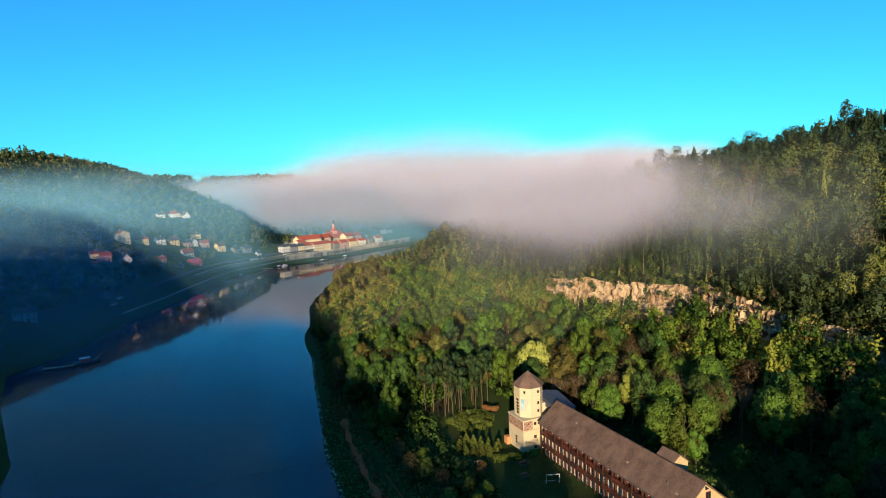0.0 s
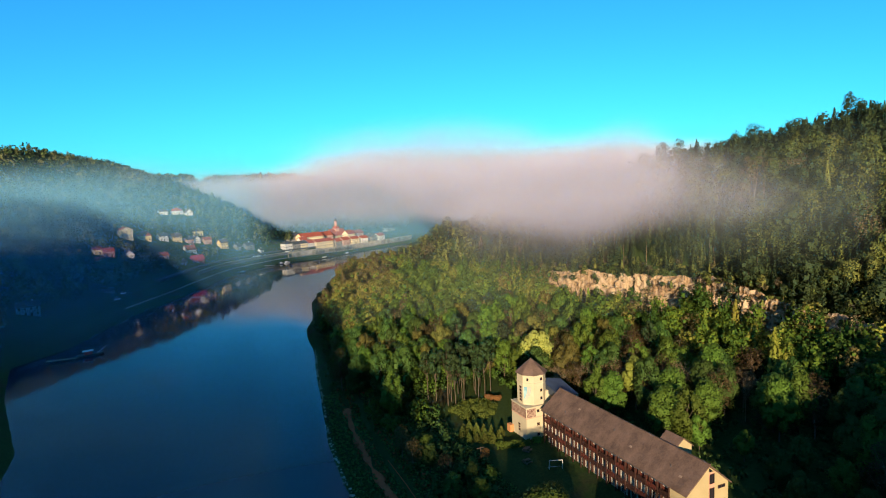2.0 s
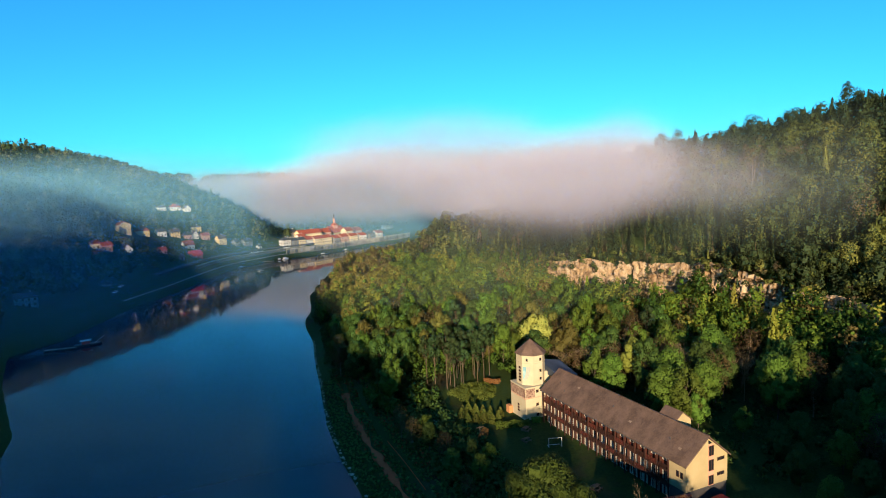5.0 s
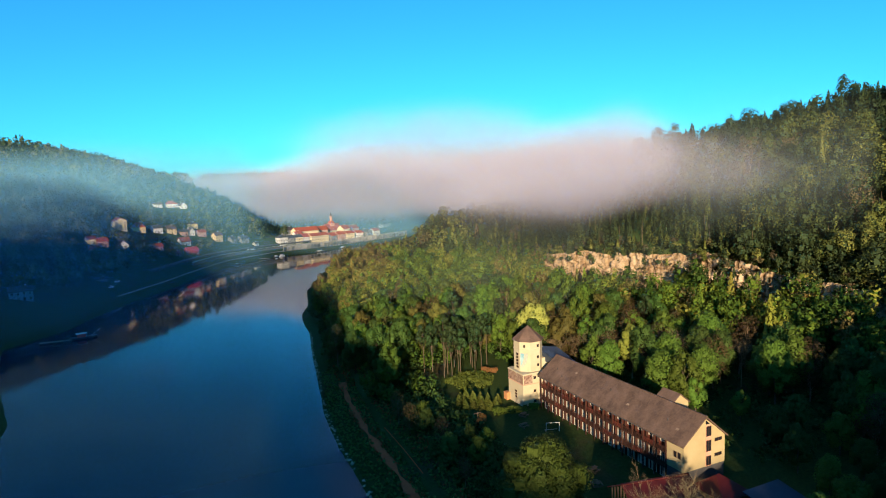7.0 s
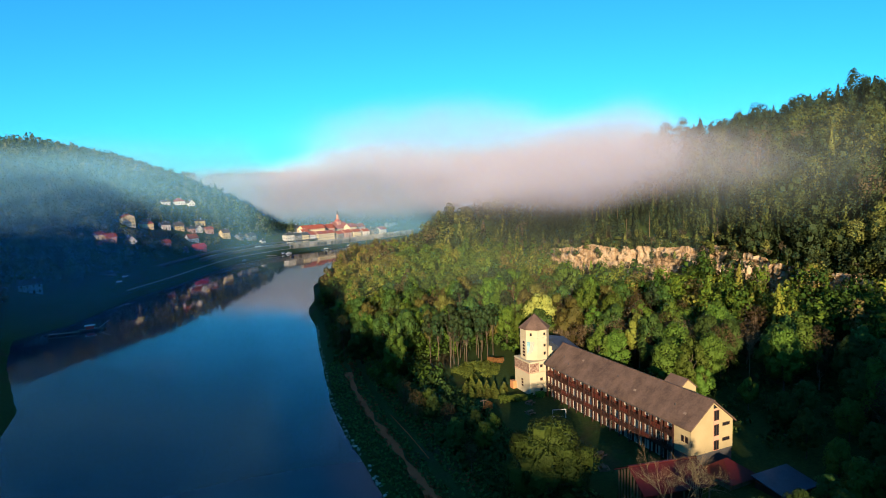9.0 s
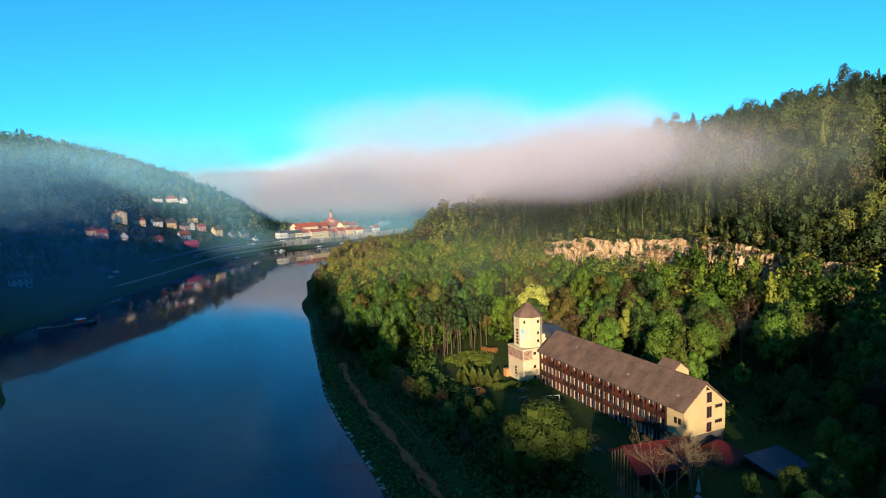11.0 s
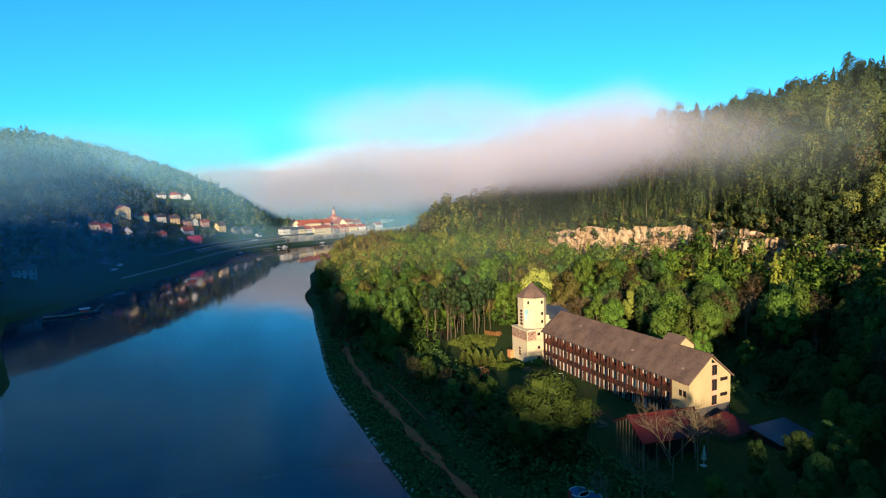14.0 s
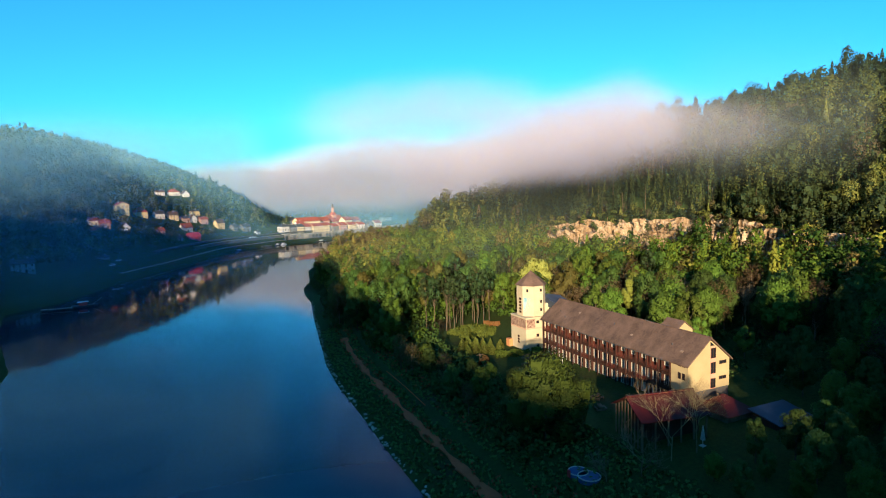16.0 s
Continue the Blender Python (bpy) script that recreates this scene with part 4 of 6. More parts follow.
def tower():
    t = tagged(new("tower"), "cream octagonal stair tower with a slate pyramid roof", "tower")
    x0, x1, y0, y1 = 71.6, 79.4, 116.7, 123.7
    part("base", box(x0, y0, Z_FOOT - 1, x1, y1, 15.2, 0.05), TOWER_PLASTER, t)
    part("parapet", box(x0 - 0.12, y0 - 0.12, 15.2, x1 + 0.1, y1 + 0.1, 15.45), TOWER_PLASTER, t)
    # relief band of dark stone panels
    for a, b in ((y0 + 0.1, y0 + 3.2), (y0 + 3.4, y1 - 0.1)):
        part("relief_panel", box(x0 - 0.07, a, 12.9, x0 + 0.01, b, 15.05), RELIEF, t, "red and grey patterned relief panel")
    part("relief_panel", box(x0 + 0.15, y0 - 0.07, 12.9, x0 + 2.6, y0 + 0.01, 15.05), RELIEF, t)
    part("shaft", prism(ring(TX, TY, TR), 15.3, 23.0), TOWER_PLASTER, t)
    part("cornice", prism(ring(TX, TY, TR + 0.14), 20.75, 20.95), TOWER_PLASTER, t)
    roof = bmesh.new()
    r = ring(TX, TY, TR + 0.5)
    base = [roof.verts.new((x, y, 22.95)) for x, y in r]
    apex = roof.verts.new((TX, TY, 26.4))
    roof.faces.new(base[::-1])
    for k in range(8):
        roof.faces.new((base[k], base[(k + 1) % 8], apex))
    part("roof", roof, SHINGLE, t, "brown-grey pyramid roof")
    ap = TR * math.cos(radians(22.5))
    for z in (21.8, 19.0, 17.0):
        window_of(t, TX + 0.75, TY - ap - 0.01, z, 0.55, 0.7, 'y', DARK_WOOD, 0)
    for z in (16.4, 17.2, 18.0, 18.8, 19.6):
        window_of(t, TX - ap - 0.01, TY - 0.3, z, 0.9, 0.55, 'x', DARK_WOOD, 1)
    for z in (8.6, 9.3, 10.0):
        window_of(t, x0 - 0.01, y0 + 3.4, z + 0.4, 0.75, 0.5, 'x', DARK_WOOD, 1)
    for z in (8.3, 10.9, 14.2):
        window_of(t, x0 + 3.3, y0 - 0.02, z, 0.7, 0.7, 'y', DARK_WOOD, 1)
    facet = Matrix.Translation((TX, TY, 0)) @ Matrix.Rotation(radians(-45), 4, 'Z') @ Matrix.Translation((-TX, -TY, 0))
    for outline, paint, words in (([(-1.15, 20.0), (-0.25, 20.0), (-0.35, 18.6), (-0.70, 17.4), (-1.15, 16.7)], TEAL, "pale teal painted sail shape"),
                                  ([(-0.15, 20.0), (0.75, 20.1), (0.62, 18.8), (0.25, 17.6), (-0.55, 16.6), (-1.05, 16.4), (-0.60, 17.3), (-0.25, 18.5)], CURTAIN, "white painted sail shape")):
        n = len(outline)
        sv = [(TX + a, TY - ap - 0.05, z) for a, z in outline] + [(TX + a, TY - ap + 0.01, z) for a, z in outline]
        sail = part("sail_emblem", solid(sv, [tuple(range(n)), tuple(range(2 * n - 1, n - 1, -1))] + [((k + 1) % n, k, k + n, (k + 1) % n + n) for k in range(n)]), paint, t, words)
        sail.matrix_basis = facet
    window_of(t, TX - 0.15, TY - ap - 0.01, 21.8, 0.45, 0.7, 'y', DARK_WOOD, 0).matrix_basis = facet
    part("turret", box(TX + 2.6, TY - 2.4, 15.3, TX + 4.6, TY + 1.5, 18.2, 0.04), TOWER_PLASTER, t)
    part("string_course", box(x0 - 0.08, y0 - 0.08, 12.62, x1 + 0.05, y1, 12.8), PLASTER_PINK, t)
    return t


TEAL = surface("teal_paint", (0.07, 0.20, 0.26), (0.24, 0.37, 0.40), 0.6, 4.0, 0.8, 0.1, 0.01)
RELIEF = surface("relief_stone", (0.075, 0.022, 0.017), (0.34, 0.25, 0.19), 2.2, 3.2, 0.8, 0.8, 0.08)
tower()
wing = tagged(new("link_wing"), "low link wing with a dark blue metal roof", "house")
part("wall", box(79.6, 114.4, Z_FOOT - 0.5, 85, 122, 17.2), PLASTER, wing)
part("roof", solid([(79.0, 114.4, 18.4), (85.4, 114.4, 17.2), (85.4, 122.3, 19.0), (79.0, 122.3, 20.2), (79.0, 114.4, 17.2), (85.4, 114.4, 17.15), (85.4, 122.3, 17.15), (79.0, 122.3, 17.15)],
                   [(0, 1, 2, 3), (0, 4, 5, 1), (1, 5, 6, 2), (2, 6, 7, 3), (3, 7, 4, 0), (7, 6, 5, 4)]), METAL_BLUE, wing)

# ---- woods ----
OPEN_GROUND = [(-50, 550, 17), (-38, 572, 16), (-24, 576, 16), (-12, 584, 15), (0, 588, 17), (10, 600, 14), (-6, 570, 14), (2, 556, 14), (26, 600, 13), (42, 610, 14), (54, 618, 13),
               (66, 626, 12), (-26, 660, 12), (-13, 664, 13), (-2, 664, 12), (-63, 490, 13), (-46, 500, 13), (-22, 532, 12), (-9, 538, 10), (-82, 356, 13), (-52, 420, 11),
               (5, 618, 8), (-36, 562, 20), (-26, 652, 17), (-12, 655, 15), (-64, 492, 17), (-40, 556, 14), (-52, 540, 13), (-58, 540, 12), (-50, 530, 10), (-24, 562, 12), (-30, 556, 12), (-30, 540, 10), (-48, 532, 9), (110, 640, 34), (150, 665, 40), (128, 668, 24)]
rest = near_wood()
nrng = np.random.RandomState(9)
RP = np.array([(x, y) for x, y, z, k in rest])
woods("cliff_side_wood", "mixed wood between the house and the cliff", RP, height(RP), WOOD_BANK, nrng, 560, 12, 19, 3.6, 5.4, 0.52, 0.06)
P = scatter(random.Random(31), 40, 175, 234, 425, 8.6)
P = P[(side(P, CLIFF_LINE) < 0) & (side(P, RIGHT_BANK) > np.where(P[:, 1] < 310, 8, 15))]
d = side(P, RIGHT_BANK)
tone = 0.22 + nrng.rand(len(P)) * 0.64
tip = (P[:, 1] > 292) & (d < 48)
tone = np.where(tip, 0.86 + 0.14 * nrng.rand(len(P)), tone)
tone = np.where((np.hypot(P[:, 0] - 82, P[:, 1] - 282) < 22), 0.82 + 0.08 * nrng.rand(len(P)), tone)
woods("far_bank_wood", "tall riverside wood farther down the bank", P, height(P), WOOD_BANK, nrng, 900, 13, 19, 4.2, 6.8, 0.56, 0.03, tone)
prng = random.Random(8)
P = scatter(prng, 100, 420, 0, 560, 7.2)
e, dr = side(P, CLIFF_LINE), side(P, RIGHT_BANK)
y = P[:, 1]
near = (e > 14) & (e < 112) & (y < 262) | (e > 1.5) & (e <= 14) & (y < 128)
far = ((e > 1.5) & (e < 120) & (y >= 262) | (y > 395) & (dr > 6)) & (P[:, 0] < 380)
F, N = P[far], P[near]
woods("far_hill_wood", "wooded valley side running on toward the town", F, height(F) - 0.6, WOOD_HILL, nrng, 110, 10, 17, 3.8, 6.4, 0.90, 0.14)
e, y = side(N, CLIFF_LINE), N[:, 1]
u = nrng.rand(len(N))
tone = np.where(e > 58, 0.30 * u, np.where(y < 128, 0.30 + 0.45 * u, 0.10 + 0.60 * u))
tone = np.where((e < 58) & (nrng.rand(len(N)) < 0.10), 0.9, tone)
dark = (e > 50) & (nrng.rand(len(N)) < 0.88)
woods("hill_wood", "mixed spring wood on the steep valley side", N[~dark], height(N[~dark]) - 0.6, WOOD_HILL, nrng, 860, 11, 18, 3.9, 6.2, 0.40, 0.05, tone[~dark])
N = np.concatenate([N[dark], N[dark] + (2.5, 3.2)])
woods("crest_spruces", "dark spruces along the crest of the hill", N, height(N) - 0.6, WOOD_HILL, nrng, 200, 8.0, 11.0, 2.6, 3.8, 0.50, 0.3, 0.33 * nrng.rand(len(N)))
N = scatter(random.Random(77), 140, 215, 78, 215, 5.2)
e = side(N, CLIFF_LINE)
N = N[(e > 2) & (e < 40) & (nrng.rand(len(N)) < 0.34)]
far_trunks("hill_trunks", "slim pale birch and pine trunks on the hillside", N, height(N), BARK_TWIG, nrng, 7, 12, 0.08, 0.15)
# Unseen wood right of the view, added to shade huts and yard.
P = scatter(prng, 60, 150, -20, 62, 5.0)
P = P[(P[:, 0] > 90 - 0.577 * (70 - P[:, 1])) & (P[:, 1] < 0.44 * P[:, 0] - 8)]
woods("shade_wood", "unseen wood added on the near bank to shade the yard", P, height(P), WOOD_BANK, nrng, 150, 27, 33, 4.2, 5.2, 1.5, 0.0)
# Unseen trees up-sun of the house, added to darken the facade's near end.
P = scatter(prng, 29, 48, -14, 16, 4.2)
P = P[(P[:, 0] < 73 - 0.577 * (70 - P[:, 1])) & (P[:, 0] > 59 - 0.577 * (70 - P[:, 1])) & (P[:, 1] < 0.36 * P[:, 0] - 2)]
woods("facade_shade_trees", "unseen tall trees added on the near bank to shade the facade", P, height(P), WOOD_BANK, nrng, 500, 25, 31, 3.4, 4.4, 1.0, 0.0)
P = scatter(prng, -420, 120, 240, 1000, 8.5)
d = -side(P, LEFT_BANK)
P = P[(d > 30) & (d < 420)]
for cx, cy, r in OPEN_GROUND:
    P = P[np.hypot(P[:, 0] - cx, P[:, 1] - cy) > r]
woods("left_hill_wood", "hazy blue-green wood on the opposite slope", P, height(P) - 0.6, WOOD_FAR, nrng, 56, 9, 14, 4.2, 5.8, 1.7, 0.12)
P = scatter(prng, 40, 900, 760, 1500, 16)
P = P[-side(P, LEFT_BANK) > 90]
woods("back_hill_wood", "far woods behind the town in haze", P, height(P) - 0.6, WOOD_FAR, nrng, 24, 12, 17, 8, 10, 4.5, 0.2)
P = scatter(prng, -900, 300, 1700, 2200, 26)
P = P[height(P) > 60]
woods("table_hill_wood", "dark far forest on a distant flat hill", P, height(P) - 0.6, WOOD_FAR, nrng, 16, 14, 22, 14, 18, 9.0, 0.4)

cluster = random.Random(17)
for x, y in [(66, 146), (70, 150), (74, 147), (69, 157), (76, 154), (63, 153), (80, 151), (67, 151), (72, 153), (77, 149), (65, 149), (73, 158), (79, 156), (69, 146.5), (62, 157), (75, 151), (71, 155)]:
    plant("pine", x, y, cluster, 0.95)

U = scatter(random.Random(41), 42, 132, 140, 234, 5.0)
U = U[(side(U, RIGHT_BANK) > 12) & (side(U, CLIFF_LINE) < -3) & ((U[:, 1] > 156) | (U[:, 0] < 58) | (U[:, 0] > 84))]
woods("underwood", "leafy young undergrowth between the trunks", U, height(U) - 0.3, WOOD_BANK, nrng, 90, 3.0, 7.5, 1.6, 2.8, 0.52, 0.05, 0.4 * nrng.rand(len(U)))

# ---- the opposite bank ----
WALL_COLOURS = {
    "cream": surface("light_cream_plaster", (0.54, 0.44, 0.26), (0.64, 0.54, 0.34), 0.4, 5.0, 0.9, 0.1, 0.01), "white": surface("white_plaster", (0.52, 0.50, 0.46), (0.63, 0.61, 0.56), 0.4, 5.0, 0.9, 0.1, 0.01),
    "yellow": surface("yellow_plaster", (0.58, 0.42, 0.18), (0.68, 0.52, 0.25), 0.4, 5.0, 0.9, 0.1, 0.01),
    "grey": surface("grey_plaster", (0.15, 0.14, 0.13), (0.23, 0.21, 0.20), 0.4, 5.0, 0.9, 0.1, 0.01),
    "pink": surface("rose_plaster", (0.38, 0.22, 0.18), (0.45, 0.29, 0.24), 0.4, 5.0, 0.9, 0.1, 0.01),
    "magenta": surface("crimson_plaster", (0.45, 0.035, 0.07), (0.56, 0.06, 0.10), 0.4, 5.0, 0.9, 0.1, 0.01),
    "blue": surface("pale_blue_plaster", (0.20, 0.26, 0.32), (0.30, 0.36, 0.42), 0.4, 5.0, 0.9, 0.1, 0.01),
}
ROOF_COLOURS = {"red": RED_TILE, "slate": SLATE, "brown": SHINGLE, "crimson": surface("crimson_roof", (0.36, 0.02, 0.05), (0.48, 0.04, 0.08), 0.5, 4.0, 0.7, 0.3, 0.02)}


def shared(name, bm, material):
    me = bpy.data.meshes.new(name)
    bm.to_mesh(me)
    bm.free()
    me.materials.append(material)
    return me


def window_block():
    bm = bmesh.new()
    for r in ((-0.5, -0.7, -0.4, 0.7), (0.4, -0.7, 0.5, 0.7), (-0.4, 0.6, 0.4, 0.7), (-0.4, -0.7, 0.4, -0.6), (-0.04, -0.6, 0.04, 0.6)):
        add_box(bm, r[0], -0.06, r[1], r[2], 0.02, r[3])
    return shared("window", bm, FRAME_WHITE)


WINDOW_FRAME = window_block()
WINDOW_PANE = shared("pane", box(-0.45, -0.02, -0.65, 0.45, 0.01, 0.65), GLASS)
SHUT_DOOR = shared("door", box(-0.5, -0.05, 0, 0.5, 0.03, 2.1), DARK_WOOD)


def gable_roof(w, d, z, rise, over=0.5, th=0.2):
    """Two roof slabs over a w x d plan, ridge along x."""
    out = []
    for s in (-1, 1):
        y0, dz = s * (d / 2 + over), z - rise * over / (d / 2)
        v = [(-w / 2 - over, 0, z + rise), (-w / 2 - over, y0, dz), (w / 2 + over, y0, dz), (w / 2 + over, 0, z + rise)]
        v += [(a, b, c + th) for a, b, c in v]
        out.append(solid(v, [(0, 1, 2, 3), (7, 6, 5, 4), (0, 4, 5, 1), (1, 5, 6, 2), (2, 6, 7, 3), (3, 7, 4, 0)]))
    return out


def hip_roof(w, d, z, rise, over=0.5, ridge=0.35):
    a, b, r = w / 2 + over, d / 2 + over, w / 2 * ridge
    return solid([(-a, -b, z), (a, -b, z), (a, b, z), (-a, b, z), (-r, 0, z + rise), (r, 0, z + rise)],
                 [(3, 2, 1, 0), (0, 1, 5, 4), (1, 2, 5), (2, 3, 4, 5), (3, 0, 4)])


def house(x, y, w, d, h, rise, turn, wall, roof, kind="gable", label="", z=None, chimney=True, category="house"):
    ground = min(ground_z(x + a, y + b) for a in (-w / 3, w / 3) for b in (-d / 3, d / 3)) if z is None else z
    top = tagged(new("house"), label or f"{wall} plastered house with a {roof} roof on the slope", category, "houses of the valley")
    top.matrix_basis = Matrix.Translation((x, y, ground)) @ Matrix.Rotation(radians(turn), 4, 'Z')
    if kind == "gable":
        b = solid([(-w / 2, -d / 2, -2), (w / 2, -d / 2, -2), (w / 2, d / 2, -2), (-w / 2, d / 2, -2), (-w / 2, -d / 2, h), (w / 2, -d / 2, h), (w / 2, d / 2, h), (-w / 2, d / 2, h),
                   (-w / 2, 0, h + rise), (w / 2, 0, h + rise)], [(3, 2, 1, 0), (0, 1, 5, 4), (2, 3, 7, 6), (1, 2, 6, 9, 5), (3, 0, 4, 8, 7), (4, 5, 9, 8), (6, 7, 8, 9)])
        part("wall", b, WALL_COLOURS[wall], top)
        for slab in gable_roof(w, d, h, rise):
            part("roof", slab, ROOF_COLOURS[roof], top)
    else:
        part("wall", box(-w / 2, -d / 2, -2, w / 2, d / 2, h), WALL_COLOURS[wall], top)
        part("roof", hip_roof(w, d, h, rise), ROOF_COLOURS[roof], top)
    if chimney:
        part("chimney", box(w * 0.18, d * 0.08, h + rise * 0.5, w * 0.18 + 0.8, d * 0.08 + 0.8, h + rise + 0.9), CONCRETE, top)
    storeys = max(1, int(h / 2.7))
    for k in range(storeys):
        zc = 1.5 + k * 2.8
        if zc + 0.7 > h:
            break
        for face, length in (("front", w), ("side", d), ("back_side", d)):
            n = max(1, int(length / 2.6))
            for i in range(n):
                a = -length / 2 + length * (i + 0.5) / n
                if face == "front":
                    if k == 0 and i == n // 2:
                        piece("door", SHUT_DOOR, top, (a, -d / 2 - 0.03, 0))
                        continue
                    at, tn = (a, -d / 2 - 0.03, zc), 0.0
                elif face == "side":
                    at, tn = (-w / 2 - 0.03, a, zc), -math.pi / 2
                else:
                    at, tn = (w / 2 + 0.03, a, zc), math.pi / 2
                piece("pane", WINDOW_PANE, piece("window", WINDOW_FRAME, top, at, tn))
    return top


# x, y, width, depth, wall height, roof rise, turn, wall, roof, form, label
for row in [
    (-52, 560, 11, 12, 10.5, 3.0, 114, "cream", "red", "gable", "tall cream villa with red gables on the slope"),
    (-39, 576, 12.0, 10, 6.0, 5.2, 24, "yellow", "red", "hip", "yellow villa under a broad red domed roof"),
    (-25, 588, 10, 9, 6.0, 3.0, 28, "white", "slate", "gable", "white house with a slate roof above the road"),
    (-14, 596, 10.5, 9, 6.5, 3.5, 28, "yellow", "brown", "gable", "yellow house with a brown roof above the road"),
    (-3.5, 602, 9, 8, 5.0, 2.5, 30, "pink", "slate", "gable", "small rose house with a slate roof"),
    (5.5, 627, 9.5, 8, 5.5, 2.2, 30, "yellow", "brown", "hip", "yellow house standing behind the others"),
    (3, 607, 7.5, 8, 5.5, 3.5, 118, "white", "brown", "gable", "white gabled house facing the river"),
    (12.5, 611, 9.5, 8, 6.0, 2.5, 30, "pink", "red", "gable", "rose house with a red roof"),
    (-3, 578, 11.5, 9, 4.8, 4.4, 32, "white", "red", "gable", "white house with a steep red tile roof"),
    (2.5, 560, 13, 9, 5.2, 3.6, 32, "magenta", "crimson", "gable", "crimson house with a crimson roof by the road"),
    (27, 611, 10, 9, 7.5, 3.8, 32, "yellow", "brown", "gable", "tall yellow house with small gables"),
    (41, 616, 7, 8, 5.0, 3.2, 40, "grey", "slate", "gable", "grey house with a slate roof"),
    (52, 624, 13, 9, 6.5, 3.4, 40, "grey", "slate", "gable", "long grey house with slate roof and dormers"),
    (64, 623, 6, 5, 3.5, 1.8, 42, "white", "slate", "gable", "small white station building by the road"),
    (-26, 671, 10, 8, 4.5, 2.2, 24, "white", "brown", "gable", "white house high on the wooded slope"),
    (-13, 678, 13, 9, 4.5, 4.2, 24, "white", "red", "hip", "villa with a red roof high on the slope"),
    (-2, 677, 8, 9, 4.0, 4.2, 114, "white", "brown", "gable", "steep-gabled chalet high on the slope"),
    (-66, 500, 7, 7, 5.0, 2.5, 22, "cream", "red", "gable", "small cream house with red roof in the trees"),
    (-59, 501, 9, 8, 5.5, 3.0, 22, "pink", "red", "gable", "rose house with a dark red roof in the trees"),
    (-47, 513, 11, 9, 3.2, 4.6, 112, "white", "slate", "gable", "white house with a steep slate gable"),
    (-63, 484, 8, 7, 2.6, 2.4, 22, "grey", "red", "gable", "low shed with a red tile roof"),
    (-23, 538, 8, 7, 4.0, 2.8, 30, "pink", "red", "gable", "small rose house beside the road"),
    (-9, 539, 6, 6, 3.2, 2.2, 30, "grey", "slate", "gable", "small grey shed by the road"),
    (-82, 365, 13, 9, 6.5, 2.6, 14, "blue", "slate", "gable", "pale blue house on the shaded bank"),
    (-53, 428, 9, 6, 2.4, 1.3, 20, "grey", "slate", "gable", "low boathouse on the shaded bank"),
]:
    x, y, w, d, h, rise = row[:6]
    house(x, y, w * 0.8, d * 0.8, h * 0.84, rise * 0.84, *row[6:10], label=row[10])


def follow(line, offset, y0, y1, step=4.0, right=False):
    """Points beside a bank line, offset inland."""
    pts = []
    for (ax, ay), (bx, by) in zip(line[:-1], line[1:]):
        L = math.hypot(bx - ax, by - ay)
        nx, ny = (by - ay) / L, -(bx - ax) / L
        s = 1 if right else -1
        for k in range(max(1, int(L / step))):
            f = k / max(1, int(L / step))
            x, y = ax + (bx - ax) * f + s * nx * offset, ay + (by - ay) * f + s * ny * offset
            if y0 <= y <= y1:
                pts.append((x, y))
    out = pts[:1]
    for p in pts[1:]:
        if math.hypot(p[0] - out[-1][0], p[1] - out[-1][1]) > step * 0.6 and p[1] > out[-1][1]:
            out.append(p)
    return out


def strip(name, label, pts, width, material, lift=0.12, thick=0.3, kind="structure", category="path", ragged=0.0):
    """A path laid over the ground along a line."""
    bm = bmesh.new()
    rows = []
    for i, (x, y) in enumerate(pts):
        w = width * (1 + ragged * math.sin(i * 0.83) * math.sin(i * 0.31 + 1))
        a, b = pts[max(0, i - 1)], pts[min(len(pts) - 1, i + 1)]
        L = math.hypot(b[0] - a[0], b[1] - a[1])
        nx, ny = (b[1] - a[1]) / L * w / 2, -(b[0] - a[0]) / L * w / 2
        z = max(ground_z(x + nx, y + ny), ground_z(x - nx, y - ny), ground_z(x, y)) + lift
        rows.append([bm.verts.new(v) for v in ((x - nx, y - ny, z), (x + nx, y + ny, z), (x + nx, y + ny, z - thick), (x - nx, y - ny, z - thick))])
    for p, q in zip(rows[:-1], rows[1:]):
        for k in range(4):
            bm.faces.new((p[k], p[(k + 1) % 4], q[(k + 1) % 4], q[k]))
    return tagged(part(name, bm, material), label, category, kind=kind)


GRAVEL = surface("pale_gravel", (0.17, 0.15, 0.115), (0.30, 0.27, 0.21), 0.4, 6.0, 0.95, 0.4, 0.04)
ASPHALT = surface("asphalt", (0.045, 0.045, 0.047), (0.075, 0.074, 0.073), 0.4, 9.0, 0.9, 0.3, 0.02)
strip("river_path", "pale gravel path along the opposite bank", follow(LEFT_BANK, 9.5, 400, 640), 1.8, GRAVEL)
strip("road", "grey asphalt road on the embankment", follow(LEFT_BANK, 25, 470, 650), 6.0, ASPHALT, 0.25, 1.2, category="road")


# Near-black paint standing in for the shade inside the deep arches.
VAULT_SHADE = surface("vault_shade_black", (0.006, 0.006, 0.006), (0.016, 0.015, 0.014), 0.5, 4.0, 0.95, 0.3, 0.03)
WALL_DARK = surface("sooty_stone", (0.06, 0.055, 0.05), (0.13, 0.12, 0.105), 0.5, 4.0, 0.9, 0.5, 0.04)


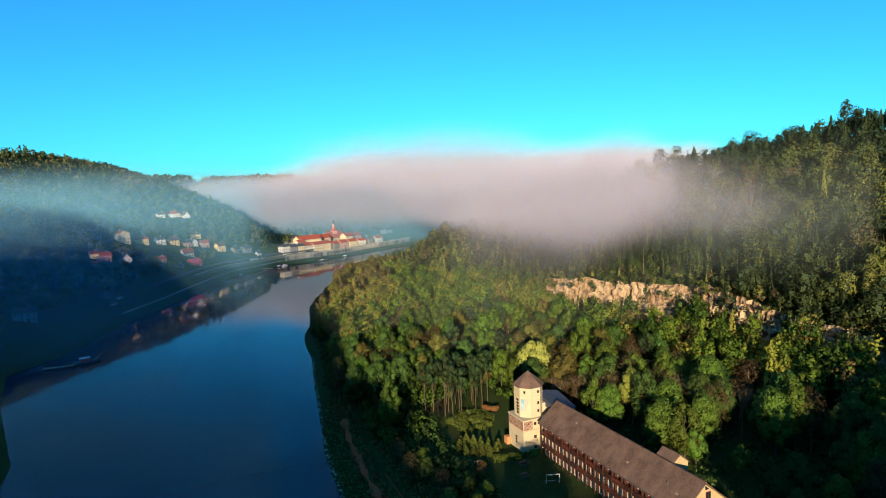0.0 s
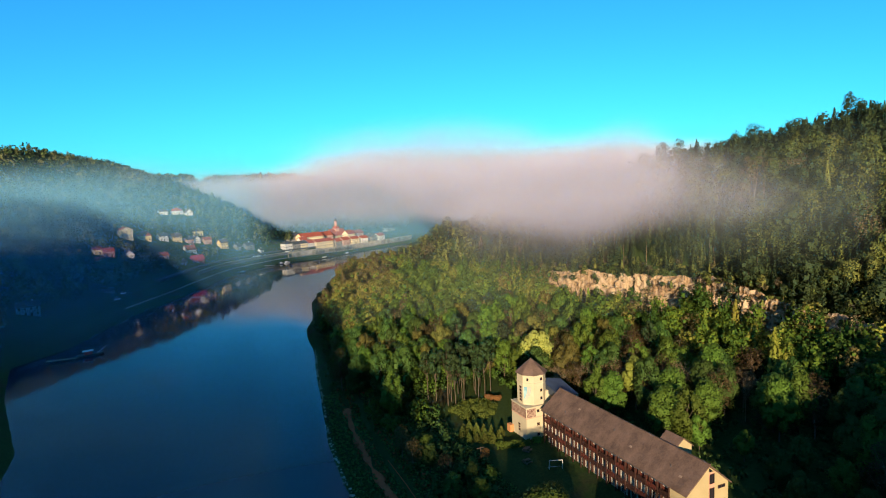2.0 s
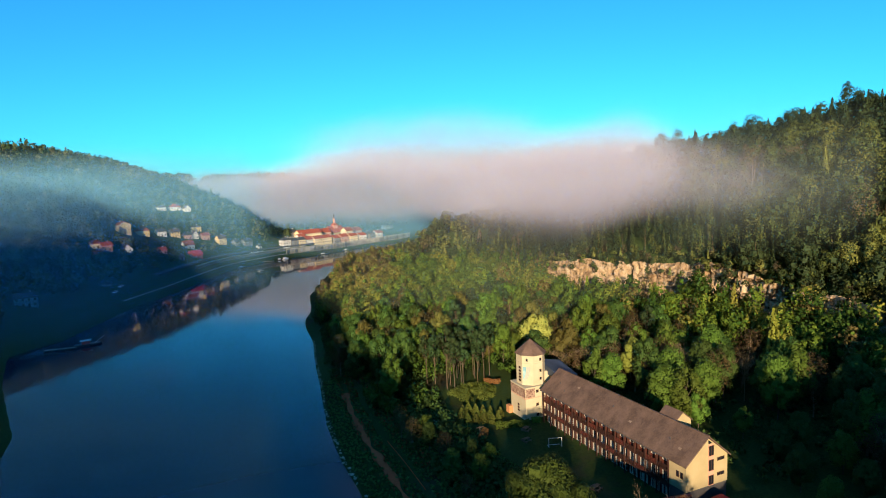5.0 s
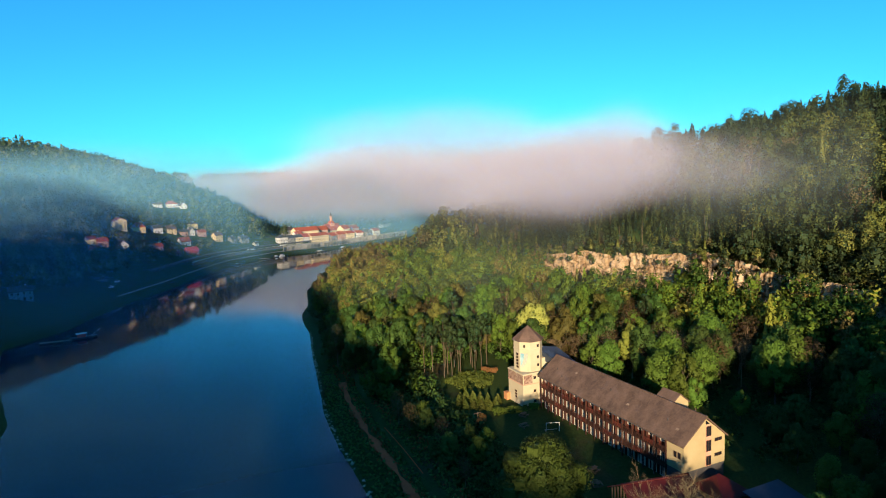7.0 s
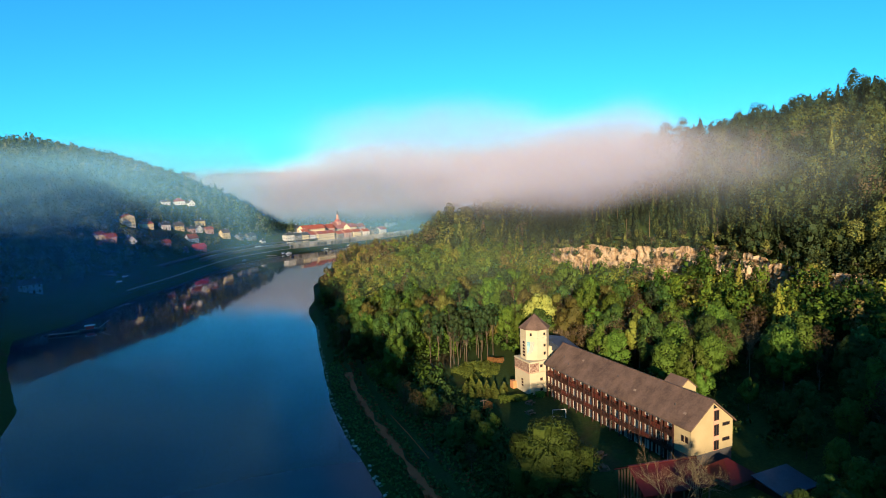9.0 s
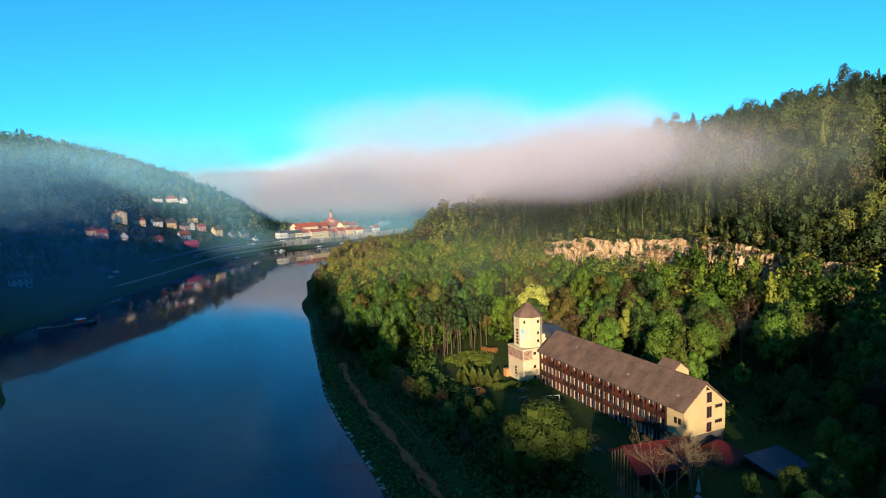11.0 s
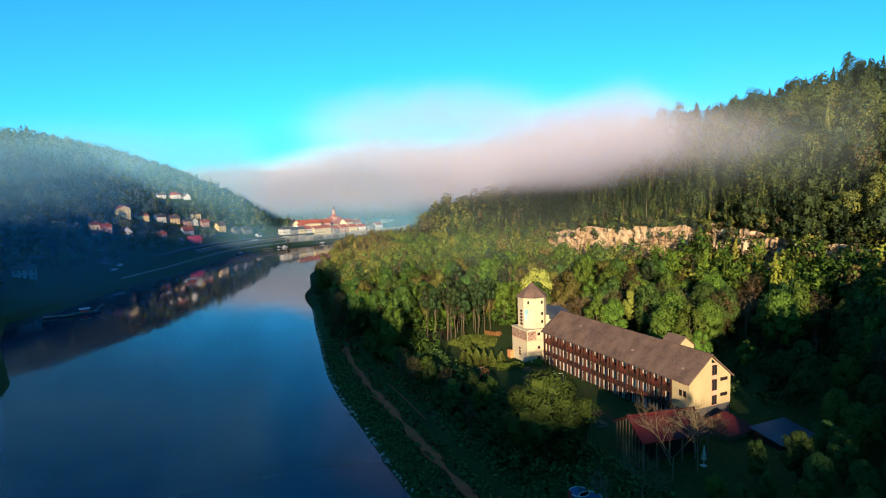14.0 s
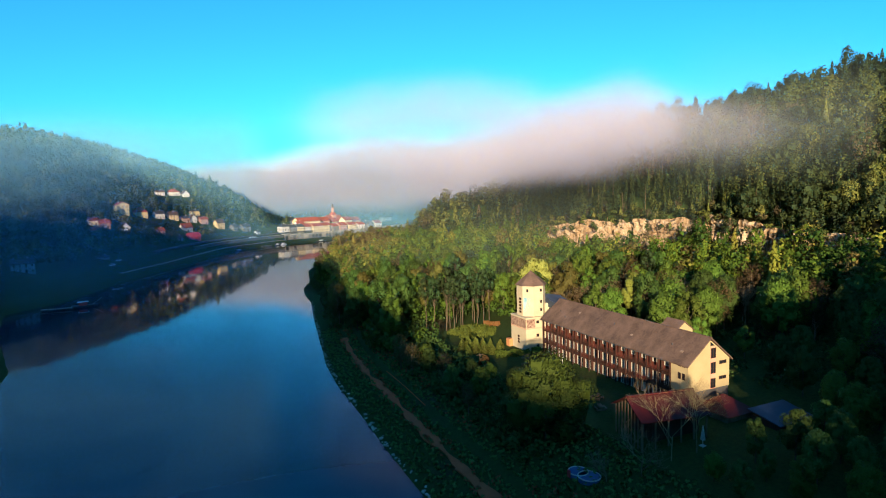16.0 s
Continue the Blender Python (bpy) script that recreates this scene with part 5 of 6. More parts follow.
def bank_wall():
    pts = follow(LEFT_BANK, 17.5, 520, 640, 6.0)
    wall = tagged(new("retaining_wall"), "long grey stone retaining wall below the road", "wall", kind="structure")
    for a, b in zip(pts[:-1], pts[1:]):
        L = math.hypot(b[0] - a[0], b[1] - a[1])
        ob = part("wall_bay", box(0, -0.4, 0, L, 0.4, 5.2), WALL_DARK, wall)
        ob.matrix_basis = Matrix.Translation((a[0], a[1], 3.2)) @ Matrix.Rotation(math.atan2(b[1] - a[1], b[0] - a[0]), 4, 'Z')
        cap = part("coping", box(0, -0.55, 5.2, L, 0.55, 5.45), STONE, wall)
        cap.matrix_basis = ob.matrix_basis
    return wall


bank_wall()


def arch_mesh(w, h, depth, gap, spring):
    """One bay of a viaduct with a round arch."""
    bm = bmesh.new()
    r = gap / 2
    arc = [(r * math.cos(a), spring + r * math.sin(a)) for a in [math.pi * k / 10 for k in range(11)]]
    outline = [(-w / 2, 0), (-w / 2, h), (w / 2, h), (w / 2, 0), (r, 0)] + arc + [(-r, 0)]
    f = [bm.verts.new((x, -depth / 2, z)) for x, z in outline]
    b = [bm.verts.new((x, depth / 2, z)) for x, z in outline]
    n = len(outline)
    for ring_ in (f, b[::-1]):
        try:
            face = bm.faces.new(ring_)
        except ValueError:
            continue
    for i in range(n):
        j = (i + 1) % n
        bm.faces.new((f[j], f[i], b[i], b[j]))
    bmesh.ops.triangulate(bm, faces=[q for q in bm.faces if len(q.verts) > 4])
    return bm


def viaduct():
    v = tagged(new("viaduct"), "pale stone railway arcade with round arches along the quay", "viaduct")
    me = shared("arch", arch_mesh(4.3, 5.6, 1.0, 3.4, 3.1), STONE)
    # A black panel closes each shallow arch in place of vault shade.
    dark = shared("vault_shade_panel", box(-2.1, 0.52, 0, 2.1, 0.75, 5.5), VAULT_SHADE)
    para = shared("parapet", box(-2.15, -0.65, 5.6, 2.15, -0.3, 6.3), STONE)
    line = [(90, 614), (116, 624), (145, 638), (172, 655), (212, 681), (265, 715)]
    for a, b in zip(line[:-1], line[1:]):
        L = math.hypot(b[0] - a[0], b[1] - a[1])
        t = math.atan2(b[1] - a[1], b[0] - a[0])
        n = max(1, round(L / 4.3))
        for k in range(n):
            f = (k + 0.5) / n
            at = (a[0] + (b[0] - a[0]) * f, a[1] + (b[1] - a[1]) * f, 2.6)
            bay = piece("arch", me, v, at, t)
            piece("parapet", para, bay)
            piece("vault_shade_panel", dark, bay)
    return v


viaduct()
for row in [
    (92, 634, 9, 9, 7.5, 3.0, 26, "white", "slate", "hip", "white corner house on the quay"),
    (101, 637, 8, 9, 6.5, 2.5, 24, "grey", "slate", "gable", "grey town house on the quay"),
    (109.5, 640, 8, 9, 6.5, 2.6, 24, "cream", "slate", "gable", "cream town house on the quay"),
    (118, 645, 8, 9, 6.0, 3.2, 28, "white", "red", "gable", "white town house with red tile roof"),
    (134, 652, 25, 10, 6.0, 2.8, 30, "cream", "red", "gable", "long cream quay house with many windows"),
    (152, 661, 9, 9, 5.5, 3.0, 32, "grey", "red", "gable", "grey town house with red tile roof"),
    (163, 668, 12, 9, 6.0, 3.0, 32, "pink", "red", "gable", "rose town house with red tile roof"),
    (176, 676, 13, 9, 6.0, 2.6, 32, "cream", "red", "gable", "cream town house with red tile roof"),
    (190, 686, 12, 9, 5.0, 2.6, 33, "white", "red", "gable", "white town house near the quay"),
    (204, 696, 10, 9, 5.0, 3.4, 123, "grey", "slate", "gable", "grey gabled house near the quay"),
    (217, 704, 12, 9, 5.0, 3.0, 33, "white", "red", "gable", "white house with red roof near the quay"),
    (124, 672, 30, 12, 11.0, 4.0, 26, "cream", "red", "gable", "large house with a long bright red roof"),
    (146, 690, 14, 11, 10.0, 4.0, 30, "pink", "red", "gable", "rose house behind the quay row"),
    (108, 690, 13, 10, 12.0, 3.5, 22, "grey", "slate", "hip", "grey house half hidden by trees"),
    (177, 700, 12, 10, 9.0, 4.0, 32, "cream", "red", "gable", "cream house behind the quay row"),
    (113, 658, 9, 8, 8.5, 3.0, 26, "white", "red", "gable", "white house in the second row"),
    (192, 716, 14, 10, 8.0, 3.6, 34, "pink", "red", "gable", "rose house in the second row"),
    (262, 800, 16, 10, 6.0, 2.0, 30, "white", "slate", "hip", "lone white house at the foot of the far hill"),
]:
    house(*row[:10], label=row[10], z=max(5.5, min(9.0, ground_z(row[0], row[1]))) if row[0] < 250 else None)


def church():
    c = tagged(new("church"), "town church with steep red roof and salmon lantern spire", "church")
    c.matrix_basis = Matrix.Translation((163, 706, 8)) @ Matrix.Rotation(radians(28), 4, 'Z')
    w, d, h, rise = 22, 13, 9, 7.5
    part("nave", solid([(-w / 2, -d / 2, -2), (w / 2, -d / 2, -2), (w / 2, d / 2, -2), (-w / 2, d / 2, -2), (-w / 2, -d / 2, h), (w / 2, -d / 2, h), (w / 2, d / 2, h), (-w / 2, d / 2, h),
                        (-w / 2, 0, h + rise), (w / 2, 0, h + rise)], [(3, 2, 1, 0), (0, 1, 5, 4), (2, 3, 7, 6), (1, 2, 6, 9, 5), (3, 0, 4, 8, 7), (4, 5, 9, 8), (6, 7, 8, 9)]), PLASTER, c)
    for slab in gable_roof(w, d, h, rise):
        part("roof", slab, RED_TILE, c)
    part("tower", box(-3, -3, 0, 3, 3, 17), PLASTER_PINK, c)
    part("tower_roof", solid([(-3.3, -3.3, 17), (3.3, -3.3, 17), (3.3, 3.3, 17), (-3.3, 3.3, 17), (-1.6, -1.6, 20), (1.6, -1.6, 20), (1.6, 1.6, 20), (-1.6, 1.6, 20)],
                             [(3, 2, 1, 0), (4, 5, 6, 7), (0, 1, 5, 4), (1, 2, 6, 5), (2, 3, 7, 6), (3, 0, 4, 7)]), RED_TILE, c)
    part("lantern", prism(ring(0, 0, 1.4), 20, 25.5), PLASTER_PINK, c, "salmon plastered lantern")
    bm = bmesh.new()
    bmesh.ops.create_cone(bm, segments=8, radius1=1.35, radius2=0.05, depth=6.0, cap_ends=True, matrix=Matrix.Translation((0, 0, 28.4)))
    part("spire", bm, SLATE, c)
    for k in range(5):
        piece("pane", WINDOW_PANE, piece("window", WINDOW_FRAME, c, (-8.4 + k * 4.2, -d / 2 - 0.03, 5)))
    return c


church()
HULL = surface("dark_hull_paint", (0.02, 0.022, 0.026), (0.05, 0.052, 0.058), 0.8, 6.0, 0.5, 0.1, 0.01)
HULL_WHITE = surface("white_hull_paint", (0.62, 0.62, 0.60), (0.78, 0.78, 0.75), 0.8, 6.0, 0.4, 0.1, 0.01)
CABIN_RED = surface("red_cabin_paint", (0.5, 0.03, 0.03), (0.65, 0.06, 0.05), 0.8, 6.0, 0.5, 0.1, 0.01)


def boat(x, y, length, width, turn, hull, cabin, label, tall=1.6, pole=False):
    b = tagged(new("boat"), label, "boat")
    b.matrix_basis = Matrix.Translation((x, y, 0)) @ Matrix.Rotation(radians(turn), 4, 'Z')
    l, w = length / 2, width / 2
    lo = [(-l * 0.9, -w * 0.7), (l * 0.6, -w * 0.7), (l * 0.92, 0), (l * 0.6, w * 0.7), (-l * 0.9, w * 0.7)]
    hi = [(-l, -w), (l * 0.62, -w), (l, 0), (l * 0.62, w), (-l, w)]
    v = [(p, q, -0.3) for p, q in lo] + [(p, q, 0.8) for p, q in hi]
    part("hull", solid(v, [(4, 3, 2, 1, 0), (5, 6, 7, 8, 9)] + [(k, (k + 1) % 5, 5 + (k + 1) % 5, 5 + k) for k in range(5)]), hull, b)
    part("cabin", box(-l * 0.45, -w * 0.6, 0.8, l * 0.15, w * 0.6, 0.8 + tall, 0.06), cabin, b)
    part("cabin_roof", box(-l * 0.55, -w * 0.75, 0.8 + tall, l * 0.25, w * 0.75, 0.92 + tall, 0.03), HULL_WHITE if hull is not HULL_WHITE else HULL, b)
    if pole:
        verts, faces = [], []
        limb(verts, faces, (l * 0.5, 0, 0.8), (l * 1.25, 0.4, 3.6), 0.10, 0.06, 6)
        piece("boom", mesh_of("boom", verts, faces, FRAME_WHITE), b)
    return b


boat(-46, 301, 11, 4.2, 10, HULL, CABIN_RED, "dark moored ferry with a small red cabin", 1.5, True)
boat(40, 552, 12, 2.6, 60, HULL, HULL, "long flat barge moored at the bank", 0.5)
boat(86, 596, 9, 3.0, 40, HULL_WHITE, HULL_WHITE, "small white motor boat at the quay", 1.3)
boat(80, 592, 7, 2.6, 40, HULL, HULL_WHITE, "dark moored rowing boat with white cabin", 0.9)
boat(128, 612, 13, 2.8, 25, HULL, HULL_WHITE, "low dark passenger boat at the quay", 0.7)
boat(158, 634, 10, 2.8, 35, HULL, HULL_WHITE, "dark boat moored under the viaduct", 0.8)


def jetty(x, y, length, turn, label):
    j = tagged(new("jetty"), label, "jetty")
    j.matrix_basis = Matrix.Translation((x, y, 0)) @ Matrix.Rotation(radians(turn), 4, 'Z')
    part("deck", box(0, -0.9, 0.7, length, 0.9, 0.95), GRAVEL, j)
    for k in range(int(length / 3) + 1):
        for s in (-0.8, 0.8):
            part("post", box(k * 3 - 0.1, s - 0.1, -1.5, k * 3 + 0.1, s + 0.1, 1.3), BARK, j)
    return j


jetty(58, 585, 15, -20, "wooden landing stage on posts by the bank")
jetty(-62, 297, 12, -4, "narrow gangway out to the moored ferry")
TYRE = surface("tyre_rubber", (0.015, 0.015, 0.015), (0.03, 0.03, 0.03), 2.0, 20.0, 0.9, 0.1, 0.005)


def car(x, y, turn, paint, label):
    c = tagged(new("car"), label, "car", "parked cars")
    c.matrix_basis = Matrix.Translation((x, y, ground_z(x, y) + 0.25)) @ Matrix.Rotation(radians(turn), 4, 'Z')
    part("body", box(-2.1, -0.85, 0.3, 2.1, 0.85, 0.95, 0.12), paint, c)
    v = [(-1.7, -0.8, 0.95), (1.1, -0.8, 0.95), (1.1, 0.8, 0.95), (-1.7, 0.8, 0.95), (-1.3, -0.65, 1.5), (0.4, -0.65, 1.5), (0.4, 0.65, 1.5), (-1.3, 0.65, 1.5)]
    part("cabin", solid(v, [(3, 2, 1, 0), (4, 5, 6, 7), (0, 1, 5, 4), (1, 2, 6, 5), (2, 3, 7, 6), (3, 0, 4, 7)]), GLASS, c)
    part("roof", box(-1.25, -0.63, 1.5, 0.38, 0.63, 1.55, 0.02), paint, c)
    for wx in (-1.3, 1.3):
        for wy in (-0.82, 0.82):
            bm = bmesh.new()
            bmesh.ops.create_cone(bm, segments=12, radius1=0.33, radius2=0.33, depth=0.22, cap_ends=True, matrix=Matrix.Translation((wx, wy, 0.33)) @ Matrix.Rotation(math.pi / 2, 4, 'X'))
            part("wheel", bm, TYRE, c)
    return c


for x, y, t in ((56, 605, 42), (60, 608, 42), (67, 613, 42), (-46, 414, 65), (-44, 428, 65)):
    car(x, y, t, HULL_WHITE, "white car parked beside the river road")

# ---- the sandstone cliff ----
def rock_material():
    m, nt, b = nodes_of("sandstone_rock", 0.95, 0.0, 0.15)
    big = noise_node(nt, 0.16, 5.0, 0.6)
    streak = noise_node(nt, 0.55, 5.0, 0.65, stretch=(1.0, 1.0, 0.16))
    grain = noise_node(nt, 1.7, 6.0, 0.7, stretch=(1.0, 1.0, 1.8))
    base = ramp_node(nt, big, [(0.30, (0.23, 0.165, 0.100)), (0.50, (0.37, 0.295, 0.195)), (0.70, (0.46, 0.385, 0.275))])
    dirt = ramp_node(nt, streak, [(0.34, (0.36, 0.30, 0.25)), (0.50, (0.9, 0.80, 0.76)), (0.7, (1, 1, 1))])
    fleck = ramp_node(nt, grain, [(0.30, (0.55, 0.50, 0.44)), (0.52, (1, 1, 1))])
    col = mix_node(nt, 0.9, mix_node(nt, 1.0, base, dirt, 'MULTIPLY'), fleck, 'MULTIPLY')
    nt.links.new(col, b.inputs["Base Color"])
    bump_node(nt, b, math_node(nt, 'ADD', streak, grain), 0.9, 0.35)
    return m


CLIFF_ROCK = rock_material()


def cliff():
    rows, cols = 44, 620
    line = [p for p in CLIFF_LINE if 0 <= p[1] <= 300]
    seg = [math.dist(a, b) for a, b in zip(line[:-1], line[1:])]
    total = sum(seg)
    verts, faces = [], []
    path = []
    for c in range(cols + 1):
        s = total * c / cols
        k = 0
        while k < len(seg) - 1 and s > seg[k]:
            s -= seg[k]
            k += 1
        a, b = line[k], line[k + 1]
        f = s / seg[k]
        path.append((a[0] + (b[0] - a[0]) * f, a[1] + (b[1] - a[1]) * f))
    P = np.array(path)
    zlo, zhi = height(P - (4.0, 0)), height(P + (4.6, 0))
    for c in range(cols + 1):
        x, y = path[c]
        pillar = y * 0.26 + 0.9 * noise.noise(Vector((y * 0.11, 8, 0)))
        crack = min(1.0, abs(pillar - round(pillar)) * 5.0)
        deep = noise.cell(Vector((math.floor(pillar + 0.5), 3, 0)))
        drop = 1.8 * noise.noise(Vector((y * 0.05, 5, 0))) + 0.7 * deep - 0.4
        for r in range(rows + 1):
            v = r / rows
            z = zlo[c] - 1 + (zhi[c] + drop - zlo[c] + 1) * v
            q = Vector((x * 0.12, y * 0.12, z * 0.12))
            bed = z * 0.42 + 1.4 * deep + 0.4 * noise.noise(q * 2)
            ledge = noise.cell(Vector((math.floor(pillar + 0.5), 1, math.floor(bed)))) * 1.1
            joint = (1 - min(1.0, abs(bed - round(bed)) * 6.0)) * 0.35
            fine = noise.fractal(q * 6, 0.8, 2.1, 6) * 0.9
            verts.append((x - 1.6 + 3.4 * v - ledge - 1.1 * deep + (1 - crack) * 0.9 + joint + fine, y + 0.4 * fine, z + 0.35 * fine))
    for c in range(cols):
        for r in range(rows):
            i = c * (rows + 1) + r
            faces.append((i, i + rows + 1, i + rows + 2, i + 1))
    me = mesh_of("cliff", verts, faces, CLIFF_ROCK)
    tagged(new("cliff", me), "pale weathered sandstone cliff above the wood", "cliff", kind="structure")


cliff()
P = scatter(prng, 120, 190, 0, 300, 2.6)
e = side(P, CLIFF_LINE)
k = nrng.rand(len(P))
bare = (P[:, 1] > 143) & (P[:, 1] < 206) | (P[:, 1] > 106) & (P[:, 1] < 114)
P = P[((e > -4) & (e < 0.5) & (k < np.where(bare, 0.30, 0.95))) | ((e > 1.2) & (e < 7) & (k < 0.6))]
lift = np.where(side(P, CLIFF_LINE) < 0.5, nrng.rand(len(P)), 0.0)
zz = height(P)
zz = zz + lift * 0.7 * np.clip(height(P + (6.0, 0)) - zz, 0, None)
woods("cliff_shrubs", "shrubs and small trees clinging to the cliff", P, zz - 0.4, WOOD_HILL, nrng, 110, 2.0, 7.5, 1.2, 2.7, 0.42, 0.15)
P = scatter(prng, 128, 175, 20, 300, 1.9)
e = side(P, CLIFF_LINE)
P = P[(e > -1.5) & (e < 3.2) & (nrng.rand(len(P)) < np.where((P[:, 1] > 143) & (P[:, 1] < 206), 0.35, 0.7))]
woods("cliff_edge_shrubs", "ragged shrubs overhanging the cliff edge", P, height(P + (4.5, 0)) - 1.4 * nrng.rand(len(P)), WOOD_HILL, nrng, 90, 1.6, 4.6, 0.9, 1.8, 0.38, 0.1)
P = scatter(prng, 130, 200, 20, 300, 3.4)
e = side(P, CLIFF_LINE)
P = P[(e > 2.0) & (e < 20)]
woods("cliff_top_pines", "thin pines standing close along the cliff top", P, height(P) - 0.4, WOOD_HILL, nrng, 150, 8, 15, 1.4, 2.3, 0.42, 0.5, 0.06 + 0.46 * nrng.rand(len(P)))
P = scatter(prng, 125, 170, 20, 300, 3.9)
e = side(P, CLIFF_LINE)
P = P[(e > -9) & (e < -3) & ((P[:, 1] < 104) | ((P[:, 1] > 115) & (P[:, 1] < 143)) | (P[:, 1] > 208))]
woods("cliff_foot_trees", "tall trees at the foot of the cliff", P, height(P), WOOD_BANK, nrng, 330, 15, 24, 2.8, 4.4, 0.58, 0.12)

# ---- river bank ----
EARTH = surface("brown_earth_track", (0.36, 0.056, 0.018), (0.55, 0.095, 0.030), 0.5, 5.0, 0.95, 0.5, 0.05)
strip("bank_track", "brown earth track along the river bank", follow(RIGHT_BANK, 7.0, 40, 172, 2.0, True), 1.7, EARTH, 0.03, 0.3, ragged=0.8)
for off in (11.4,):
    strip("wheel_rut", "pale worn wheel rut in the bank grass", follow(RIGHT_BANK, off, 104, 132, 3.0, True), 0.2, EARTH, 0.10, 0.2)


def stone_mesh(seed):
    rng = random.Random(seed)
    bm = bmesh.new()
    bmesh.ops.create_icosphere(bm, subdivisions=1, radius=0.5)
    for v in bm.verts:
        v.co *= rng.uniform(0.75, 1.2)
        v.co.z *= 0.65
    return shared("stone", bm, STONE)


def revetment():
    rng = random.Random(12)
    top = tagged(new("stone_revetment"), "loose pale stones along the water's edge", "stones", kind="structure")
    kinds = [stone_mesh(k) for k in range(6)]
    for k, (x, y) in enumerate(follow(RIGHT_BANK, 0.4, 60, 262, 0.72, True)):
        for n in range(2):
            if rng.random() < 0.42 or k > 265:
                continue
            q = piece("stone", rng.choice(kinds), top, (x + rng.uniform(-0.2, 1.2), y + rng.uniform(-0.4, 0.4), 0.12 + rng.uniform(0, 0.3)), rng.uniform(0, 6.28))
            s = rng.uniform(0.35, 0.95)
            q.scale = (s, s * rng.uniform(0.7, 1.2), s)
    return top


revetment()
P = scatter(prng, 29, 110, 40, 420, 2.6)
d = side(P, RIGHT_BANK)
Y = P[:, 1]
clear = (P[:, 0] > 62) & (P[:, 0] < 92) & (Y > 55) & (Y < 132)
clear |= (P[:, 0] > 57) & (P[:, 0] < 84) & (Y > 118) & (Y < 158)
clear |= (P[:, 0] < 64) & (Y < 72)
shrub = ((d > np.where(Y < 180, 14.5, 4.0)) & (d < np.where(Y < 180, 26, 24))) & ~clear
Q = P[shrub]
Q = Q[nrng.rand(len(Q)) < 0.75]
woods("riverside_shrubs", "dense dark green shrubs below the trees along the bank", Q, height(Q) - 0.3, LEAF_SHRUB, nrng, 46, 1.8, 5.2, 1.2, 2.1, 0.62, 0.0)
G = scatter(prng, 28.5, 62, 40, 190, 1.1)
d = side(G, RIGHT_BANK)
G = G[(d > 1.2) & (d < 30) & (np.abs(d - 7.0) > 0.75) & (np.abs(d - 11.3) > 1.0)]
woods("bank_grass", "rough dark green grass on the river bank", G, height(G) - 0.05, GRASS, nrng, 9, 0.35, 0.8, 0.35, 0.6, 0.42, 0.0)
gd = side(G, RIGHT_BANK)
patchy = wave(G, 16, 21) + wave(G, 5, 22) * 0.6
G = G[((gd > 5.4) & (gd < 8.8) & (nrng.rand(len(G)) < 0.75)) | ((gd > 8.8) & (gd < 17) & (patchy > 0.15) & (nrng.rand(len(G)) < 0.6))]
woods("dry_grass", "patches of dry red-brown grass beside the track", G, height(G) - 0.05, DRY, nrng, 10, 0.3, 0.8, 0.4, 0.8, 0.36, 0.0)

U = scatter(prng, 46, 140, 60, 300, 3.8)
uc = (U[:, 0] > 58) & (U[:, 0] < 92) & (U[:, 1] < 158) | (U[:, 0] < 66) & (U[:, 1] < 100) | (U[:, 0] > 92) & (U[:, 1] < 66)
U = U[~uc & (side(U, CLIFF_LINE) < -4) & (side(U, RIGHT_BANK) > 24)]
woods("wood_undergrowth", "leafy undergrowth on the floor of the wood", U, height(U) - 0.2, LEAF_SHRUB, nrng, 26, 1.2, 3.6, 1.2, 2.2, 0.6, 0.0)

# ---- single trees that stand out ----
trng = random.Random(77)


def single(trunk, crown, x, y, label, scale=1.0, turn=0.0, group=""):
    tree = tagged(new("tree"), label, "tree", group)
    tree.matrix_basis = Matrix.Translation((x, y, ground_z(x, y))) @ Matrix.Rotation(turn, 4, 'Z') @ Matrix.Diagonal((scale, scale, scale, 1))
    piece("trunk", trunk, tree)
    if crown:
        piece("crown", crown, tree)
    return tree


t, c = broadleaf(101, 7.6, 14.0, 0.4, 16000, 0.26, LEAF_BROAD, BARK, 54, 0.92)
single(t, c, 50.3, 77.2, "great spreading broadleaf tree in front of the house")
t, c = broadleaf(102, 4.4, 16.0, 6.5, 3600, 0.46, LEAF_YELLOW, BARK, 40, 0.8)
single(t, c, 92.5, 144.0, "pale yellow blossoming tree behind the tower", 1.12)
t, c = broadleaf(103, 3.6, 14.0, 3.5, 2600, 0.46, LEAF_PALE, BARK_PALE, 22, 0.72)
single(t, c, 102.5, 113.5, "pale green tree behind the long roof", 1.1)
t, c = broadleaf(104, 3.4, 10.5, 1.5, 2600, 0.42, LEAF_FRESH, BARK, 20, 0.7)
single(t, c, 99, 90, "young fresh green tree behind the house", 0.85)
single(t, c, 103, 82, "slender young green tree behind the house", 0.72, 2.0)
for x, y, H, s in ((60.5, 60.0, 14.5, 5), (54.0, 59.0, 10.5, 6), (65.0, 59.5, 14.0, 7), (50.0, 61.5, 7.0, 8)):
    single(bare_mesh(s, H, 0.10, 6, 0.50), None, x, y, "bare pale-barked tree without leaves", 1.0, s, "bare trees by the huts")
grove = [bare_mesh(30 + k, 14.5, 0.12, 6, 0.42) for k in range(3)]
for k, (x, y) in enumerate(((93, 134), (97, 128), (101, 121), (105, 115), (112, 99), (117, 93), (88, 138), (109, 107), (121, 101))):
    single(grove[k % 3], None, x, y, "bare budding tree with fine brown twigs behind the house", 1.0 + 0.06 * (k % 4), k * 1.3, "bare trees behind the house")
